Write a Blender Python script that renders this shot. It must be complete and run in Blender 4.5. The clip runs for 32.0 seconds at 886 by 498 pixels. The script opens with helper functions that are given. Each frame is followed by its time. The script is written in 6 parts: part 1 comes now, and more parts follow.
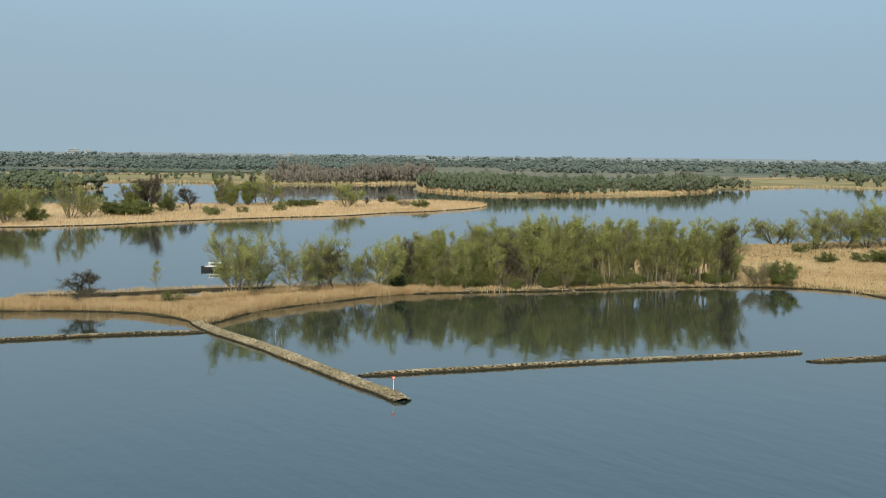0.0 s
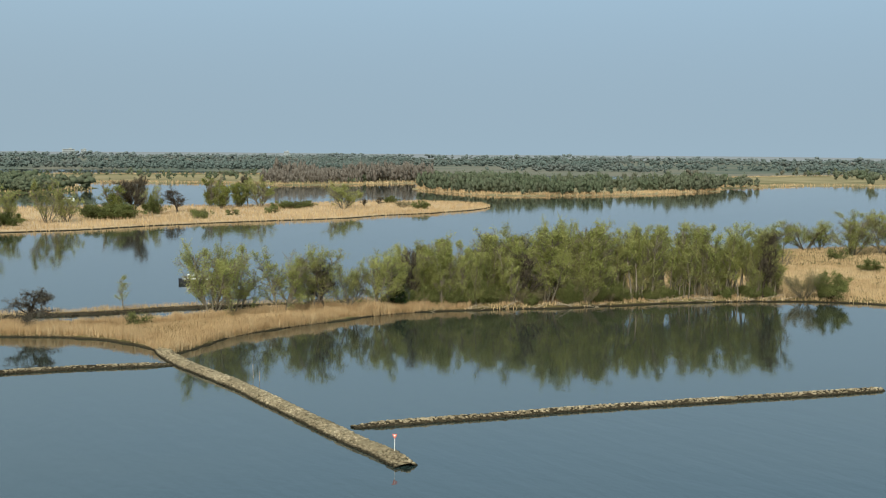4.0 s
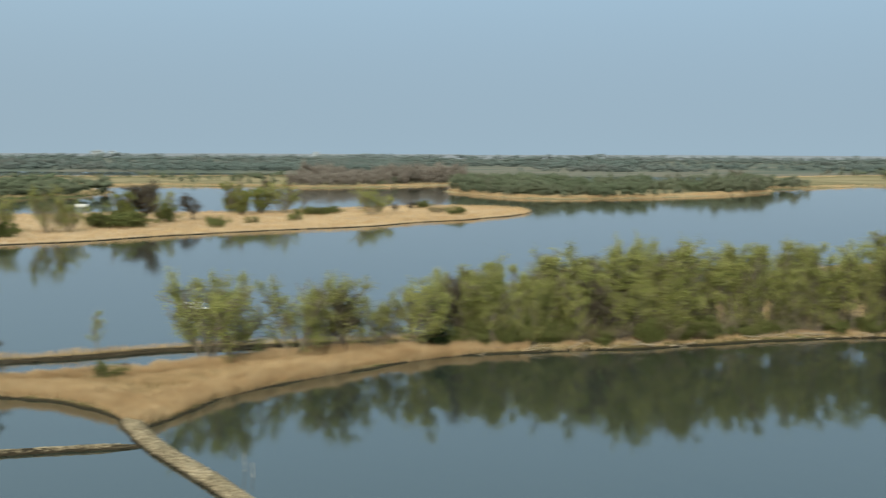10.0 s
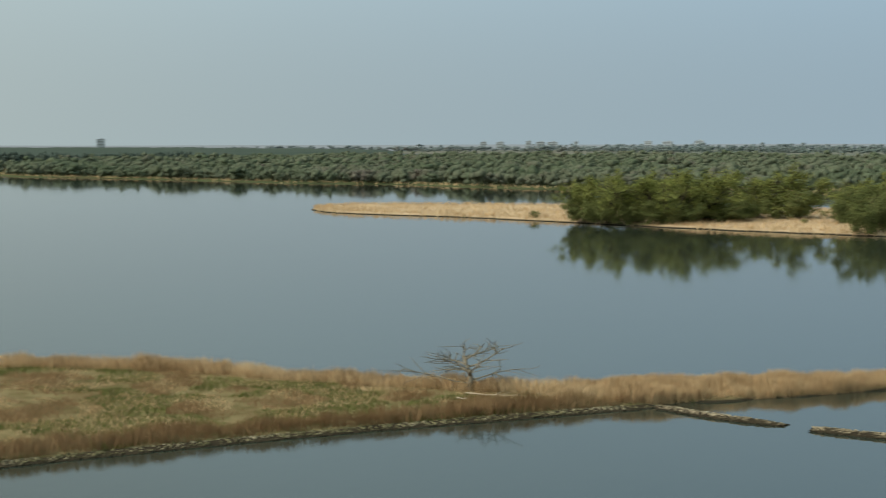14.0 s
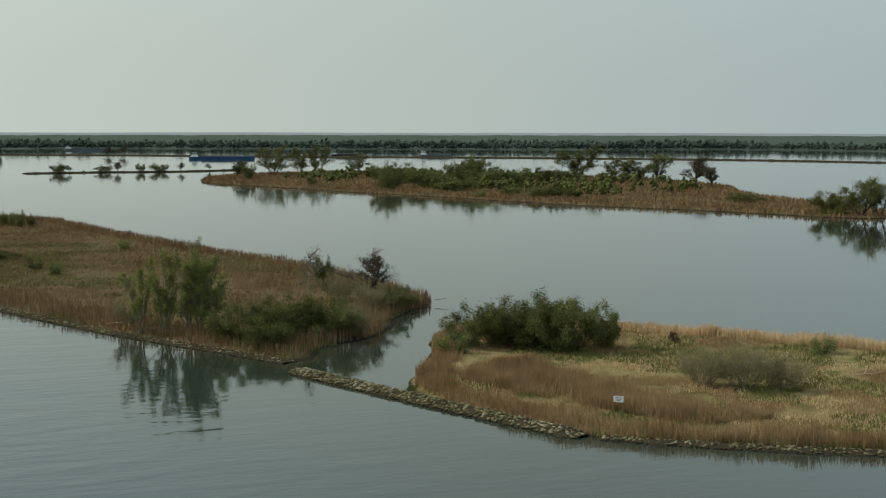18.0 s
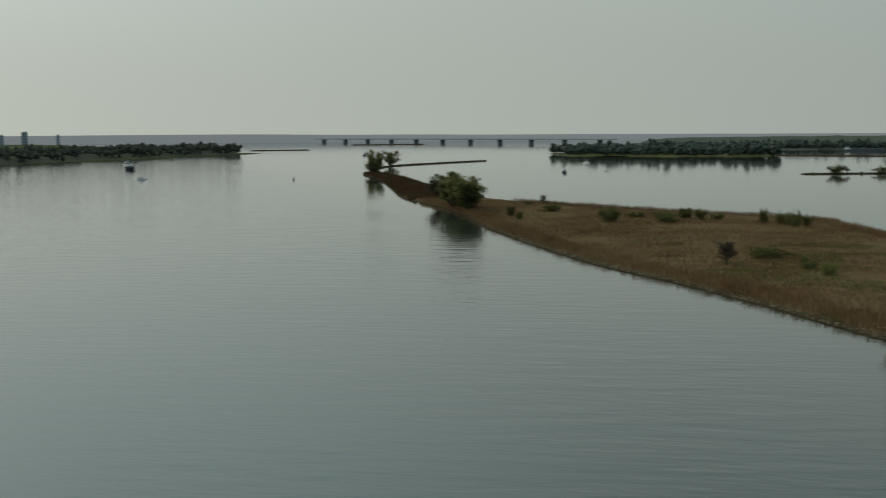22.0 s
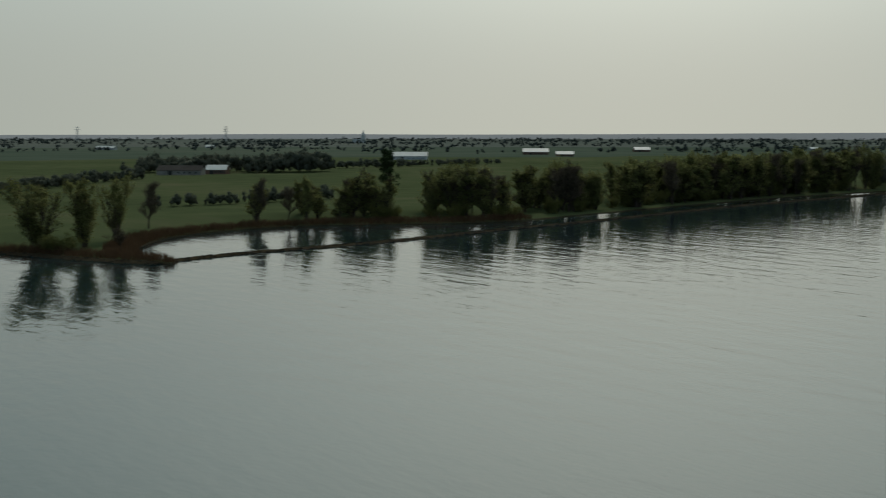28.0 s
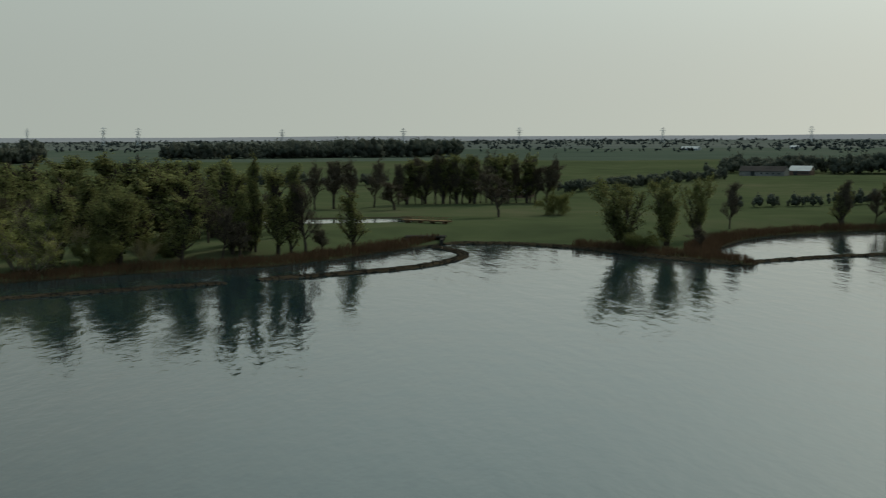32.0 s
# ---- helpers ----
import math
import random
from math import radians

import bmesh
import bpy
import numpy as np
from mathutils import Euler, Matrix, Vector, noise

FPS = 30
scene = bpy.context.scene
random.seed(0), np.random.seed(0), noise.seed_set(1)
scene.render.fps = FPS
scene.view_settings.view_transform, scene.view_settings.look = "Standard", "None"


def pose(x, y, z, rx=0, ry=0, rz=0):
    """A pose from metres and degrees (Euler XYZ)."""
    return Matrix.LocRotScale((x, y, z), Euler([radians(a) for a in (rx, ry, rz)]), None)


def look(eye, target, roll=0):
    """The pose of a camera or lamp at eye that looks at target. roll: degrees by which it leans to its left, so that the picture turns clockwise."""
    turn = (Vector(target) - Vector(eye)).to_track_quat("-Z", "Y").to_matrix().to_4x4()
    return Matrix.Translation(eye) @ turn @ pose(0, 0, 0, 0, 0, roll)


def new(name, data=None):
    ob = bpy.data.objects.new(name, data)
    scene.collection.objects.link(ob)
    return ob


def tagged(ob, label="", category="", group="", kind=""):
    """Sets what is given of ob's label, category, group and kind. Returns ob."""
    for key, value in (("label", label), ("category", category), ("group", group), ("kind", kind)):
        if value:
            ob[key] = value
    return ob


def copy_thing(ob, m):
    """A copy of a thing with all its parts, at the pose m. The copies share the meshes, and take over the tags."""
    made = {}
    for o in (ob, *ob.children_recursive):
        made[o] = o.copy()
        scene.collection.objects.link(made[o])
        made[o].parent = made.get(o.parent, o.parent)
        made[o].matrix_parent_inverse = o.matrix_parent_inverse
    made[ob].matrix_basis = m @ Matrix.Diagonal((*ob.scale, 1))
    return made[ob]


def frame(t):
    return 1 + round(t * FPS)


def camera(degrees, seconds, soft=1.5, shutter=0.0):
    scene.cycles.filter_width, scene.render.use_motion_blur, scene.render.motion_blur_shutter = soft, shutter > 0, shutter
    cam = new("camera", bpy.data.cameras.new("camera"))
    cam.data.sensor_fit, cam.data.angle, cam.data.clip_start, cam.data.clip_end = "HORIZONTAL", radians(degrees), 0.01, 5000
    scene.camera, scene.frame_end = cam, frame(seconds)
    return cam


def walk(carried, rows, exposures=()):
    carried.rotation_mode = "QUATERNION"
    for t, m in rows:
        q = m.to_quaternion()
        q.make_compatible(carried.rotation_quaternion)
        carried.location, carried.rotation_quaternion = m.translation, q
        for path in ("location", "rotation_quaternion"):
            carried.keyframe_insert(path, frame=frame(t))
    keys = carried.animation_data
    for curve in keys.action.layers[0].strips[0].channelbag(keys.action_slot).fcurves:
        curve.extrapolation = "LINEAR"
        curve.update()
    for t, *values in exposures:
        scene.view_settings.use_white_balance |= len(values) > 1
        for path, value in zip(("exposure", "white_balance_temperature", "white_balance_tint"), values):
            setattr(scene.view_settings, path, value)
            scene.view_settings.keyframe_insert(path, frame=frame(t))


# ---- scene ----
cam = camera(36.34, 32.0, soft=1.05, shutter=0.35)
EXPOSURES = [(0, 0.08), (10, 0.1), (13, 0.03), (16, -0.08), (19, -0.1), (21, -0.5), (22, -0.66), (24, -0.94), (26, -1.0), (28, -0.88), (30, -0.72), (32, -0.6)]
PATH = [
    (0, look((-0.00, -0.00, 36.00), (0.000, 99.735, 28.724), 0.67)),
    (0.5, look((-0.13, 5.09, 35.93), (-0.136, 104.826, 28.650), 0.69)),
    (1, look((-0.27, 10.22, 35.94), (-0.251, 109.952, 28.649), 0.64)),
    (1.5, look((-0.41, 15.37, 35.97), (-0.394, 115.108, 28.682), 0.61)),
    (2, look((-0.61, 20.50, 35.97), (-0.609, 120.232, 28.654), 0.59)),
    (2.5, look((-0.85, 25.62, 35.94), (-0.843, 125.352, 28.607), 0.59)),
    (3, look((-1.18, 30.78, 35.93), (-1.142, 130.512, 28.588), 0.54)),
    (3.5, look((-1.47, 35.93, 35.92), (-1.397, 135.662, 28.562), 0.50)),
    (5.5, look((-2.54, 56.48, 36.05), (-2.386, 156.200, 28.606), 0.43)),
    (6, look((-2.81, 61.53, 36.14), (-2.632, 161.247, 28.682), 0.46)),
    (6.5, look((-3.09, 66.54, 36.22), (-2.896, 166.264, 28.754), 0.39)),
    (7, look((-3.39, 71.62, 36.25), (-3.166, 171.338, 28.764), 0.40)),
    (7.5, look((-3.72, 76.79, 36.24), (-3.457, 176.505, 28.743), 0.37)),
    (8, look((-4.03, 82.00, 36.19), (-3.759, 181.718, 28.691), 0.36)),
    (8.5, look((-4.34, 87.16, 36.16), (-4.023, 186.879, 28.665), 0.36)),
    (9, look((-4.62, 92.09, 36.21), (-4.309, 191.808, 28.709), 0.36)),
    (9.5, look((-4.95, 96.48, 36.36), (-4.622, 196.199, 28.939), 0.30)),
    (9.9, look((-5.35, 99.27, 36.44), (-5.016, 198.997, 29.052), 0.24)),
    (10, look((-5.45, 99.97, 36.47), (-7.586, 199.674, 29.080), 0.23)),
    (10.1, look((-5.53, 100.47, 36.47), (-11.756, 200.002, 29.091), 0.19)),
    (10.2, look((-5.61, 100.97, 36.48), (-17.127, 200.029, 29.102), 0.15)),
    (10.3, look((-5.70, 101.47, 36.48), (-22.895, 199.702, 29.114), 0.11)),
    (10.5, look((-5.87, 102.47, 36.49), (-32.049, 198.696, 29.136), 0.03)),
    (11, look((-6.04, 104.07, 36.39), (-46.228, 195.348, 29.166), 0.16)),
    (11.5, look((-6.12, 104.86, 36.18), (-53.810, 192.466, 29.018), 0.07)),
    (12, look((-6.26, 105.01, 35.95), (-61.601, 187.978, 28.569), 0.10)),
    (12.5, look((-6.36, 104.92, 35.68), (-68.978, 182.528, 28.184), 0.02)),
    (13, look((-6.40, 104.80, 35.46), (-75.887, 176.303, 27.819), 0.04)),
    (13.5, look((-6.36, 104.73, 35.25), (-82.038, 169.621, 27.396), 0.00)),
    (14, look((-6.33, 104.66, 35.04), (-87.805, 162.074, 26.978), -0.13)),
    (14.5, look((-6.31, 104.56, 34.87), (-92.775, 154.114, 26.594), -0.19)),
    (16.5, look((-6.31, 104.56, 34.87), (-104.757, 119.870, 26.245), -0.02)),
    (17, look((-6.31, 104.56, 34.87), (-105.739, 110.740, 26.130), 0.14)),
    (17.5, look((-6.31, 104.56, 34.87), (-105.881, 101.682, 26.040), 0.08)),
    (18, look((-6.31, 104.56, 34.87), (-105.720, 98.248, 26.008), 0.08)),
    (18.5, look((-6.31, 104.56, 34.87), (-105.420, 94.615, 25.975), 0.05)),
    (19, look((-6.31, 104.56, 34.87), (-104.595, 88.409, 25.926), 0.01)),
    (19.5, look((-6.31, 104.56, 34.87), (-103.059, 80.879, 25.943), -0.04)),
    (20, look((-6.31, 104.56, 34.87), (-100.933, 73.435, 26.005), -0.08)),
    (20.5, look((-6.31, 104.56, 34.87), (-98.245, 66.211, 26.030), -0.16)),
    (21, look((-6.31, 104.56, 34.87), (-95.058, 59.306, 26.114), -0.18)),
    (21.5, look((-6.31, 104.56, 34.87), (-91.338, 52.644, 26.161), -0.32)),
    (22, look((-6.31, 104.56, 34.87), (-87.144, 46.321, 26.209), -0.38)),
    (22.5, look((-6.31, 104.56, 34.87), (-82.506, 40.374, 26.197), -0.18)),
    (23, look((-6.31, 104.56, 34.87), (-77.417, 34.782, 26.172), -0.22)),
    (23.5, look((-6.31, 104.56, 34.87), (-71.888, 29.559, 26.193), -0.36)),
    (24, look((-6.31, 104.56, 34.87), (-65.986, 24.782, 26.198), -0.35)),
    (24.5, look((-6.31, 104.56, 34.87), (-59.727, 20.467, 26.161), -0.20)),
    (25, look((-6.31, 104.56, 34.87), (-53.183, 16.653, 26.140), -0.17)),
    (25.5, look((-6.31, 104.56, 34.87), (-46.321, 13.330, 26.096), -0.03)),
    (27.5, look((-6.31, 104.56, 34.87), (-17.373, 5.561, 26.070), 0.09)),
    (28, look((-6.31, 104.56, 34.87), (-9.971, 5.013, 26.063), 0.04)),
    (28.5, look((-6.31, 104.56, 34.87), (-2.538, 5.020, 26.036), -0.03)),
    (29, look((-6.31, 104.56, 34.87), (4.770, 5.569, 26.015), -0.05)),
    (29.5, look((-6.31, 104.56, 34.87), (12.053, 6.657, 26.022), -0.17)),
    (30, look((-6.31, 104.56, 34.87), (18.958, 8.205, 26.065), -0.22)),
    (30.5, look((-6.31, 104.56, 34.87), (24.147, 9.713, 26.106), -0.22)),
    (31, look((-6.31, 104.56, 34.87), (24.241, 9.742, 26.123), -0.20)),
    (31.5, look((-6.31, 104.56, 34.87), (26.272, 10.417, 26.163), -0.25)),
    (32, look((-6.31, 104.56, 34.87), (31.402, 12.351, 26.172), -0.23)),
]
walk(cam, PATH, EXPOSURES)


# ---- light: hazy spring sun, high behind the first view ----
SUN_YAW, SUN_EL = 169.0, 36.0
world = bpy.data.worlds.new("hazy_sky")
scene.world = world
world.use_nodes = True
wn = world.node_tree.nodes
sky = wn.new("ShaderNodeTexSky")
sky.sky_type = "NISHITA"
sky.sun_disc = False
sky.sun_elevation = radians(SUN_EL)
sky.sun_rotation = radians(-SUN_YAW)
sky.air_density, sky.dust_density, sky.ozone_density = 1.0, 1.5, 2.0
# thick haze: the air near the horizon is as bright as the sky some way above it
wc, ws, wz, wj = wn.new("ShaderNodeTexCoord"), wn.new("ShaderNodeSeparateXYZ"), wn.new("ShaderNodeMath"), wn.new("ShaderNodeCombineXYZ")
wz.operation = "MULTIPLY_ADD"
wz.inputs[1].default_value, wz.inputs[2].default_value = 0.75, 0.2
wl = world.node_tree.links
wl.new(wc.outputs["Generated"], ws.inputs[0])
wl.new(ws.outputs[0], wj.inputs[0])
wl.new(ws.outputs[1], wj.inputs[1])
wl.new(ws.outputs[2], wz.inputs[0])
wl.new(wz.outputs[0], wj.inputs[2])
wl.new(wj.outputs[0], sky.inputs[0])
# the haze itself: pale grey all round, brighter and warmer towards the sun
dot, pw, hz, hm = wn.new("ShaderNodeVectorMath"), wn.new("ShaderNodeMapRange"), wn.new("ShaderNodeMix"), wn.new("ShaderNodeMix")
dot.operation = "DOT_PRODUCT"
dot.inputs[1].default_value = (-math.sin(radians(SUN_YAW)) * math.cos(radians(SUN_EL)), math.cos(radians(SUN_YAW)) * math.cos(radians(SUN_EL)), math.sin(radians(SUN_EL)))
wl.new(wc.outputs["Generated"], dot.inputs[0])
pw.interpolation_type = "SMOOTHSTEP"
pw.inputs["From Min"].default_value, pw.inputs["From Max"].default_value = -0.82, 1.0
wl.new(dot.outputs["Value"], pw.inputs["Value"])
hz.data_type = hm.data_type = "RGBA"
hz.inputs[6].default_value, hz.inputs[7].default_value = (3.25, 4.2, 4.5, 1), (8.0, 8.1, 5.7, 1)
wl.new(pw.outputs[0], hz.inputs[0])
hm.inputs[0].default_value = 0.64
# the glow round the veiled sun
gl, ga = wn.new("ShaderNodeMapRange"), wn.new("ShaderNodeMix")
gl.interpolation_type = "SMOOTHSTEP"
gl.inputs["From Min"].default_value, gl.inputs["From Max"].default_value = 0.82, 1.0
wl.new(dot.outputs["Value"], gl.inputs["Value"])
ga.data_type, ga.blend_type = "RGBA", "ADD"
ga.inputs[7].default_value = (6.5, 6.6, 5.4, 1)
wl.new(gl.outputs[0], ga.inputs[0])
wl.new(hm.outputs[2], ga.inputs[6])
# and the clearer, brighter air above the horizon band, most of all on the sun's side
up, gain, lift, tint, tot = wn.new("ShaderNodeMapRange"), wn.new("ShaderNodeValToRGB"), wn.new("ShaderNodeMath"), wn.new("ShaderNodeVectorMath"), wn.new("ShaderNodeMix")
up.inputs["From Min"].default_value, up.inputs["From Max"].default_value = 0.0, 0.34
up.interpolation_type = "SMOOTHSTEP"
wl.new(ws.outputs[2], up.inputs["Value"])
# least at right angles to the sun, as clear air scatters
gain.color_ramp.interpolation = "EASE"
for at, v in ((0.3, 0.44), (0.66, 0.2), (0.88, 0.36)):
    gain.color_ramp.elements.new(at).color = (v, v, v, 1)
gain.color_ramp.elements[0].color, gain.color_ramp.elements[-1].color = (0.46, 0.46, 0.46, 1), (0.9, 0.9, 0.9, 1)
wl.new(pw.outputs[0], gain.inputs[0])
lift.operation = "MULTIPLY"
wl.new(gain.outputs[0], lift.inputs[0])
wl.new(up.outputs[0], lift.inputs[1])
tint.operation = "SCALE"
hue = wn.new("ShaderNodeMix")
hue.data_type = "RGBA"
hue.inputs[6].default_value, hue.inputs[7].default_value = (4.0, 7.5, 10.6, 1), (5.3, 8.1, 8.5, 1)
wl.new(pw.outputs[0], hue.inputs[0])
wl.new(hue.outputs[2], tint.inputs[0])
wl.new(lift.outputs[0], tint.inputs["Scale"])
tot.data_type, tot.blend_type = "RGBA", "ADD"
tot.inputs[0].default_value = 1.0
wl.new(ga.outputs[2], tot.inputs[6])
wl.new(tint.outputs[0], tot.inputs[7])
wl.new(sky.outputs[0], hm.inputs[6])
wl.new(hz.outputs[2], hm.inputs[7])
wn["Background"].inputs["Strength"].default_value = 0.1
wl.new(tot.outputs[2], wn["Background"].inputs["Color"])
sun = new("sun", bpy.data.lights.new("sun", "SUN"))
sun.data.energy, sun.data.angle, sun.data.color = 3.1, radians(0.9), (1.0, 0.91, 0.79)
sa, se = radians(SUN_YAW), radians(SUN_EL)
sun.matrix_world = look((-math.sin(sa) * math.cos(se) * 900, math.cos(sa) * math.cos(se) * 900, math.sin(se) * 900), (0, 0, 0))

rng = np.random.default_rng(11)


# ---- materials ----
def material(name, tones, scale=1.0, rough=0.9, bump=0.0, bump_scale=8.0, island=0.0, obj=0.0, translucent=0.0, spec=0.0, metallic=0.0, big=0.12, detail=6.0, wet=0.0):
    """Tones mixed by noise at two scales, with pieces and objects varied a little in value."""
    m = bpy.data.materials.new(name)
    m.use_nodes = True
    n, l = m.node_tree.nodes, m.node_tree.links
    b = n["Principled BSDF"]
    b.inputs["Roughness"].default_value = rough
    b.inputs["Metallic"].default_value = metallic
    b.inputs["Specular IOR Level"].default_value = spec
    co = n.new("ShaderNodeTexCoord")
    small, large = n.new("ShaderNodeTexNoise"), n.new("ShaderNodeTexNoise")
    small.inputs["Scale"].default_value, small.inputs["Detail"].default_value = scale, detail
    large.inputs["Scale"].default_value, large.inputs["Detail"].default_value = scale * big, 3
    geo = n.new("ShaderNodeNewGeometry")
    for t in (small, large):
        l.new(geo.outputs["Position"], t.inputs["Vector"])
    mix = n.new("ShaderNodeMath")
    mix.operation = "ADD"
    l.new(small.outputs["Fac"], mix.inputs[0])
    l.new(large.outputs["Fac"], mix.inputs[1])
    half = n.new("ShaderNodeMath")
    half.operation = "MULTIPLY"
    half.inputs[1].default_value = 0.5
    l.new(mix.outputs[0], half.inputs[0])
    fac = half.outputs[0]
    ramp = n.new("ShaderNodeValToRGB")
    e = ramp.color_ramp.elements
    while len(e) < len(tones):
        e.new(0.5)
    for i, c in enumerate(tones):
        e[i].position = 0.32 + 0.36 * i / max(1, len(tones) - 1)
        e[i].color = (*c, 1)
    l.new(fac, ramp.inputs[0])
    colour = ramp.outputs[0]
    if island or obj:
        add = n.new("ShaderNodeMath")
        add.operation = "MULTIPLY_ADD"
        add.inputs[1].default_value, add.inputs[2].default_value = island, 1 - island / 2 - obj / 2
        l.new(geo.outputs["Random Per Island"], add.inputs[0])
        info = n.new("ShaderNodeObjectInfo")
        add2 = n.new("ShaderNodeMath")
        add2.operation = "MULTIPLY_ADD"
        add2.inputs[1].default_value = obj
        l.new(info.outputs["Random"], add2.inputs[0])
        l.new(add.outputs[0], add2.inputs[2])
        hsv = n.new("ShaderNodeHueSaturation")
        l.new(colour, hsv.inputs["Color"])
        l.new(add2.outputs[0], hsv.inputs["Value"])
        colour = hsv.outputs[0]
    if wet:
        sep, band, dark = n.new("ShaderNodeSeparateXYZ"), n.new("ShaderNodeMapRange"), n.new("ShaderNodeMix")
        l.new(geo.outputs["Position"], sep.inputs[0])
        band.inputs["From Min"].default_value, band.inputs["From Max"].default_value = wet * 0.5, wet * 1.3
        l.new(sep.outputs[2], band.inputs["Value"])
        dark.data_type = "RGBA"
        dark.inputs[6].default_value = (0.03, 0.026, 0.018, 1)
        l.new(band.outputs[0], dark.inputs[0])
        l.new(colour, dark.inputs[7])
        colour = dark.outputs[2]
    l.new(colour, b.inputs["Base Color"])
    if bump:
        bn = n.new("ShaderNodeTexNoise")
        bn.inputs["Scale"].default_value, bn.inputs["Detail"].default_value = bump_scale, 5
        l.new(geo.outputs["Position"], bn.inputs["Vector"])
        bp = n.new("ShaderNodeBump")
        bp.inputs["Strength"].default_value, bp.inputs["Distance"].default_value = bump, 0.3
        l.new(bn.outputs["Fac"], bp.inputs["Height"])
        l.new(bp.outputs[0], b.inputs["Normal"])
    if translucent:
        tr, ms = n.new("ShaderNodeBsdfTranslucent"), n.new("ShaderNodeMixShader")
        l.new(colour, tr.inputs["Color"])
        ms.inputs[0].default_value = translucent
        l.new(b.outputs[0], ms.inputs[1])
        l.new(tr.outputs[0], ms.inputs[2])
        l.new(ms.outputs[0], n["Material Output"].inputs["Surface"])
    return m


def water_material():
    m = bpy.data.materials.new("river_water")
    m.use_nodes = True
    n, l = m.node_tree.nodes, m.node_tree.links
    b = n["Principled BSDF"]
    b.inputs["Roughness"].default_value = 0.05
    b.inputs["IOR"].default_value = 1.33
    b.inputs["Specular IOR Level"].default_value = 0.5
    b.inputs["Base Color"].default_value = (0.024, 0.042, 0.038, 1)
    geo = n.new("ShaderNodeNewGeometry")
    total = None
    for scale, stretch, height, turn in ((0.07, 3.2, 0.18, -118), (0.22, 2.6, 0.055, -100), (0.7, 2.0, 0.013, -140), (0.03, 2.5, 0.12, -128)):
        vr = n.new("ShaderNodeVectorRotate")
        vr.rotation_type = "Z_AXIS"
        vr.inputs["Angle"].default_value = radians(turn)
        l.new(geo.outputs["Position"], vr.inputs["Vector"])
        mp = n.new("ShaderNodeMapping")
        mp.inputs["Scale"].default_value = (scale, scale * stretch, scale)
        t = n.new("ShaderNodeTexNoise")
        t.inputs["Scale"].default_value, t.inputs["Detail"].default_value = 1.0, 3
        l.new(vr.outputs[0], mp.inputs["Vector"])
        l.new(mp.outputs[0], t.inputs["Vector"])
        mu = n.new("ShaderNodeMath")
        mu.operation = "MULTIPLY"
        mu.inputs[1].default_value = height
        l.new(t.outputs["Fac"], mu.inputs[0])
        if total is None:
            total = mu.outputs[0]
        else:
            ad = n.new("ShaderNodeMath")
            ad.operation = "ADD"
            l.new(total, ad.inputs[0])
            l.new(mu.outputs[0], ad.inputs[1])
            total = ad.outputs[0]
    # wind reaches the open river; behind the dams and islands the water lies still
    def side(nx, ny, d):
        q = n.new("ShaderNodeVectorMath")
        q.operation = "DOT_PRODUCT"
        q.inputs[1].default_value = (nx, ny, 0)
        l.new(geo.outputs["Position"], q.inputs[0])
        o = n.new("ShaderNodeMath")
        o.inputs[1].default_value = d
        l.new(q.outputs["Value"], o.inputs[0])
        return o.outputs[0]

    low = n.new("ShaderNodeMath")
    low.operation = "MINIMUM"
    l.new(side(0, -1, 228), low.inputs[0])
    l.new(side(0.739, -0.674, 0.739 * 155 + 0.674 * 115), low.inputs[1])
    gust = n.new("ShaderNodeTexNoise")
    gust.inputs["Scale"].default_value, gust.inputs["Detail"].default_value = 0.012, 3
    l.new(geo.outputs["Position"], gust.inputs["Vector"])
    shift = n.new("ShaderNodeMath")
    shift.operation = "MULTIPLY_ADD"
    shift.inputs[1].default_value = 120
    l.new(gust.outputs["Fac"], shift.inputs[0])
    l.new(low.outputs[0], shift.inputs[2])
    rg = n.new("ShaderNodeMapRange")
    rg.interpolation_type = "SMOOTHSTEP"
    rg.inputs["From Min"].default_value, rg.inputs["From Max"].default_value = 40, 130
    rg.inputs["To Min"].default_value, rg.inputs["To Max"].default_value = 0.08, 1.0
    l.new(shift.outputs[0], rg.inputs["Value"])
    # clear dark water in the basins, turbid blue-green water in the river
    tone = n.new("ShaderNodeMix")
    tone.data_type = "RGBA"
    tone.inputs[6].default_value, tone.inputs[7].default_value = (0.024, 0.030, 0.021, 1), (0.010, 0.022, 0.025, 1)
    l.new(rg.outputs[0], tone.inputs[0])
    l.new(tone.outputs[2], b.inputs["Base Color"])
    bp = n.new("ShaderNodeBump")
    bp.inputs["Distance"].default_value = 1.0
    l.new(rg.outputs[0], bp.inputs["Strength"])
    l.new(total, bp.inputs["Height"])
    l.new(bp.outputs[0], b.inputs["Normal"])
    return m


M_WATER = water_material()
M_STRAW = material("reed_litter", [(0.07, 0.06, 0.026), (0.125, 0.10, 0.046), (0.20, 0.155, 0.08), (0.06, 0.08, 0.024)], 0.35, 0.95, 0.6, 3.0, wet=0.32)
M_STRAW_BROWN = material("brown_reed_litter", [(0.04, 0.03, 0.016), (0.075, 0.052, 0.028), (0.105, 0.078, 0.044), (0.04, 0.048, 0.018)], 0.25, 0.95, 0.6, 3.0, wet=0.32)
M_PALE_STRAW = material("pale_reed_litter", [(0.29, 0.205, 0.125), (0.42, 0.305, 0.195), (0.49, 0.37, 0.24)], 0.15, 0.95, 0.4, 2.0, wet=0.4)
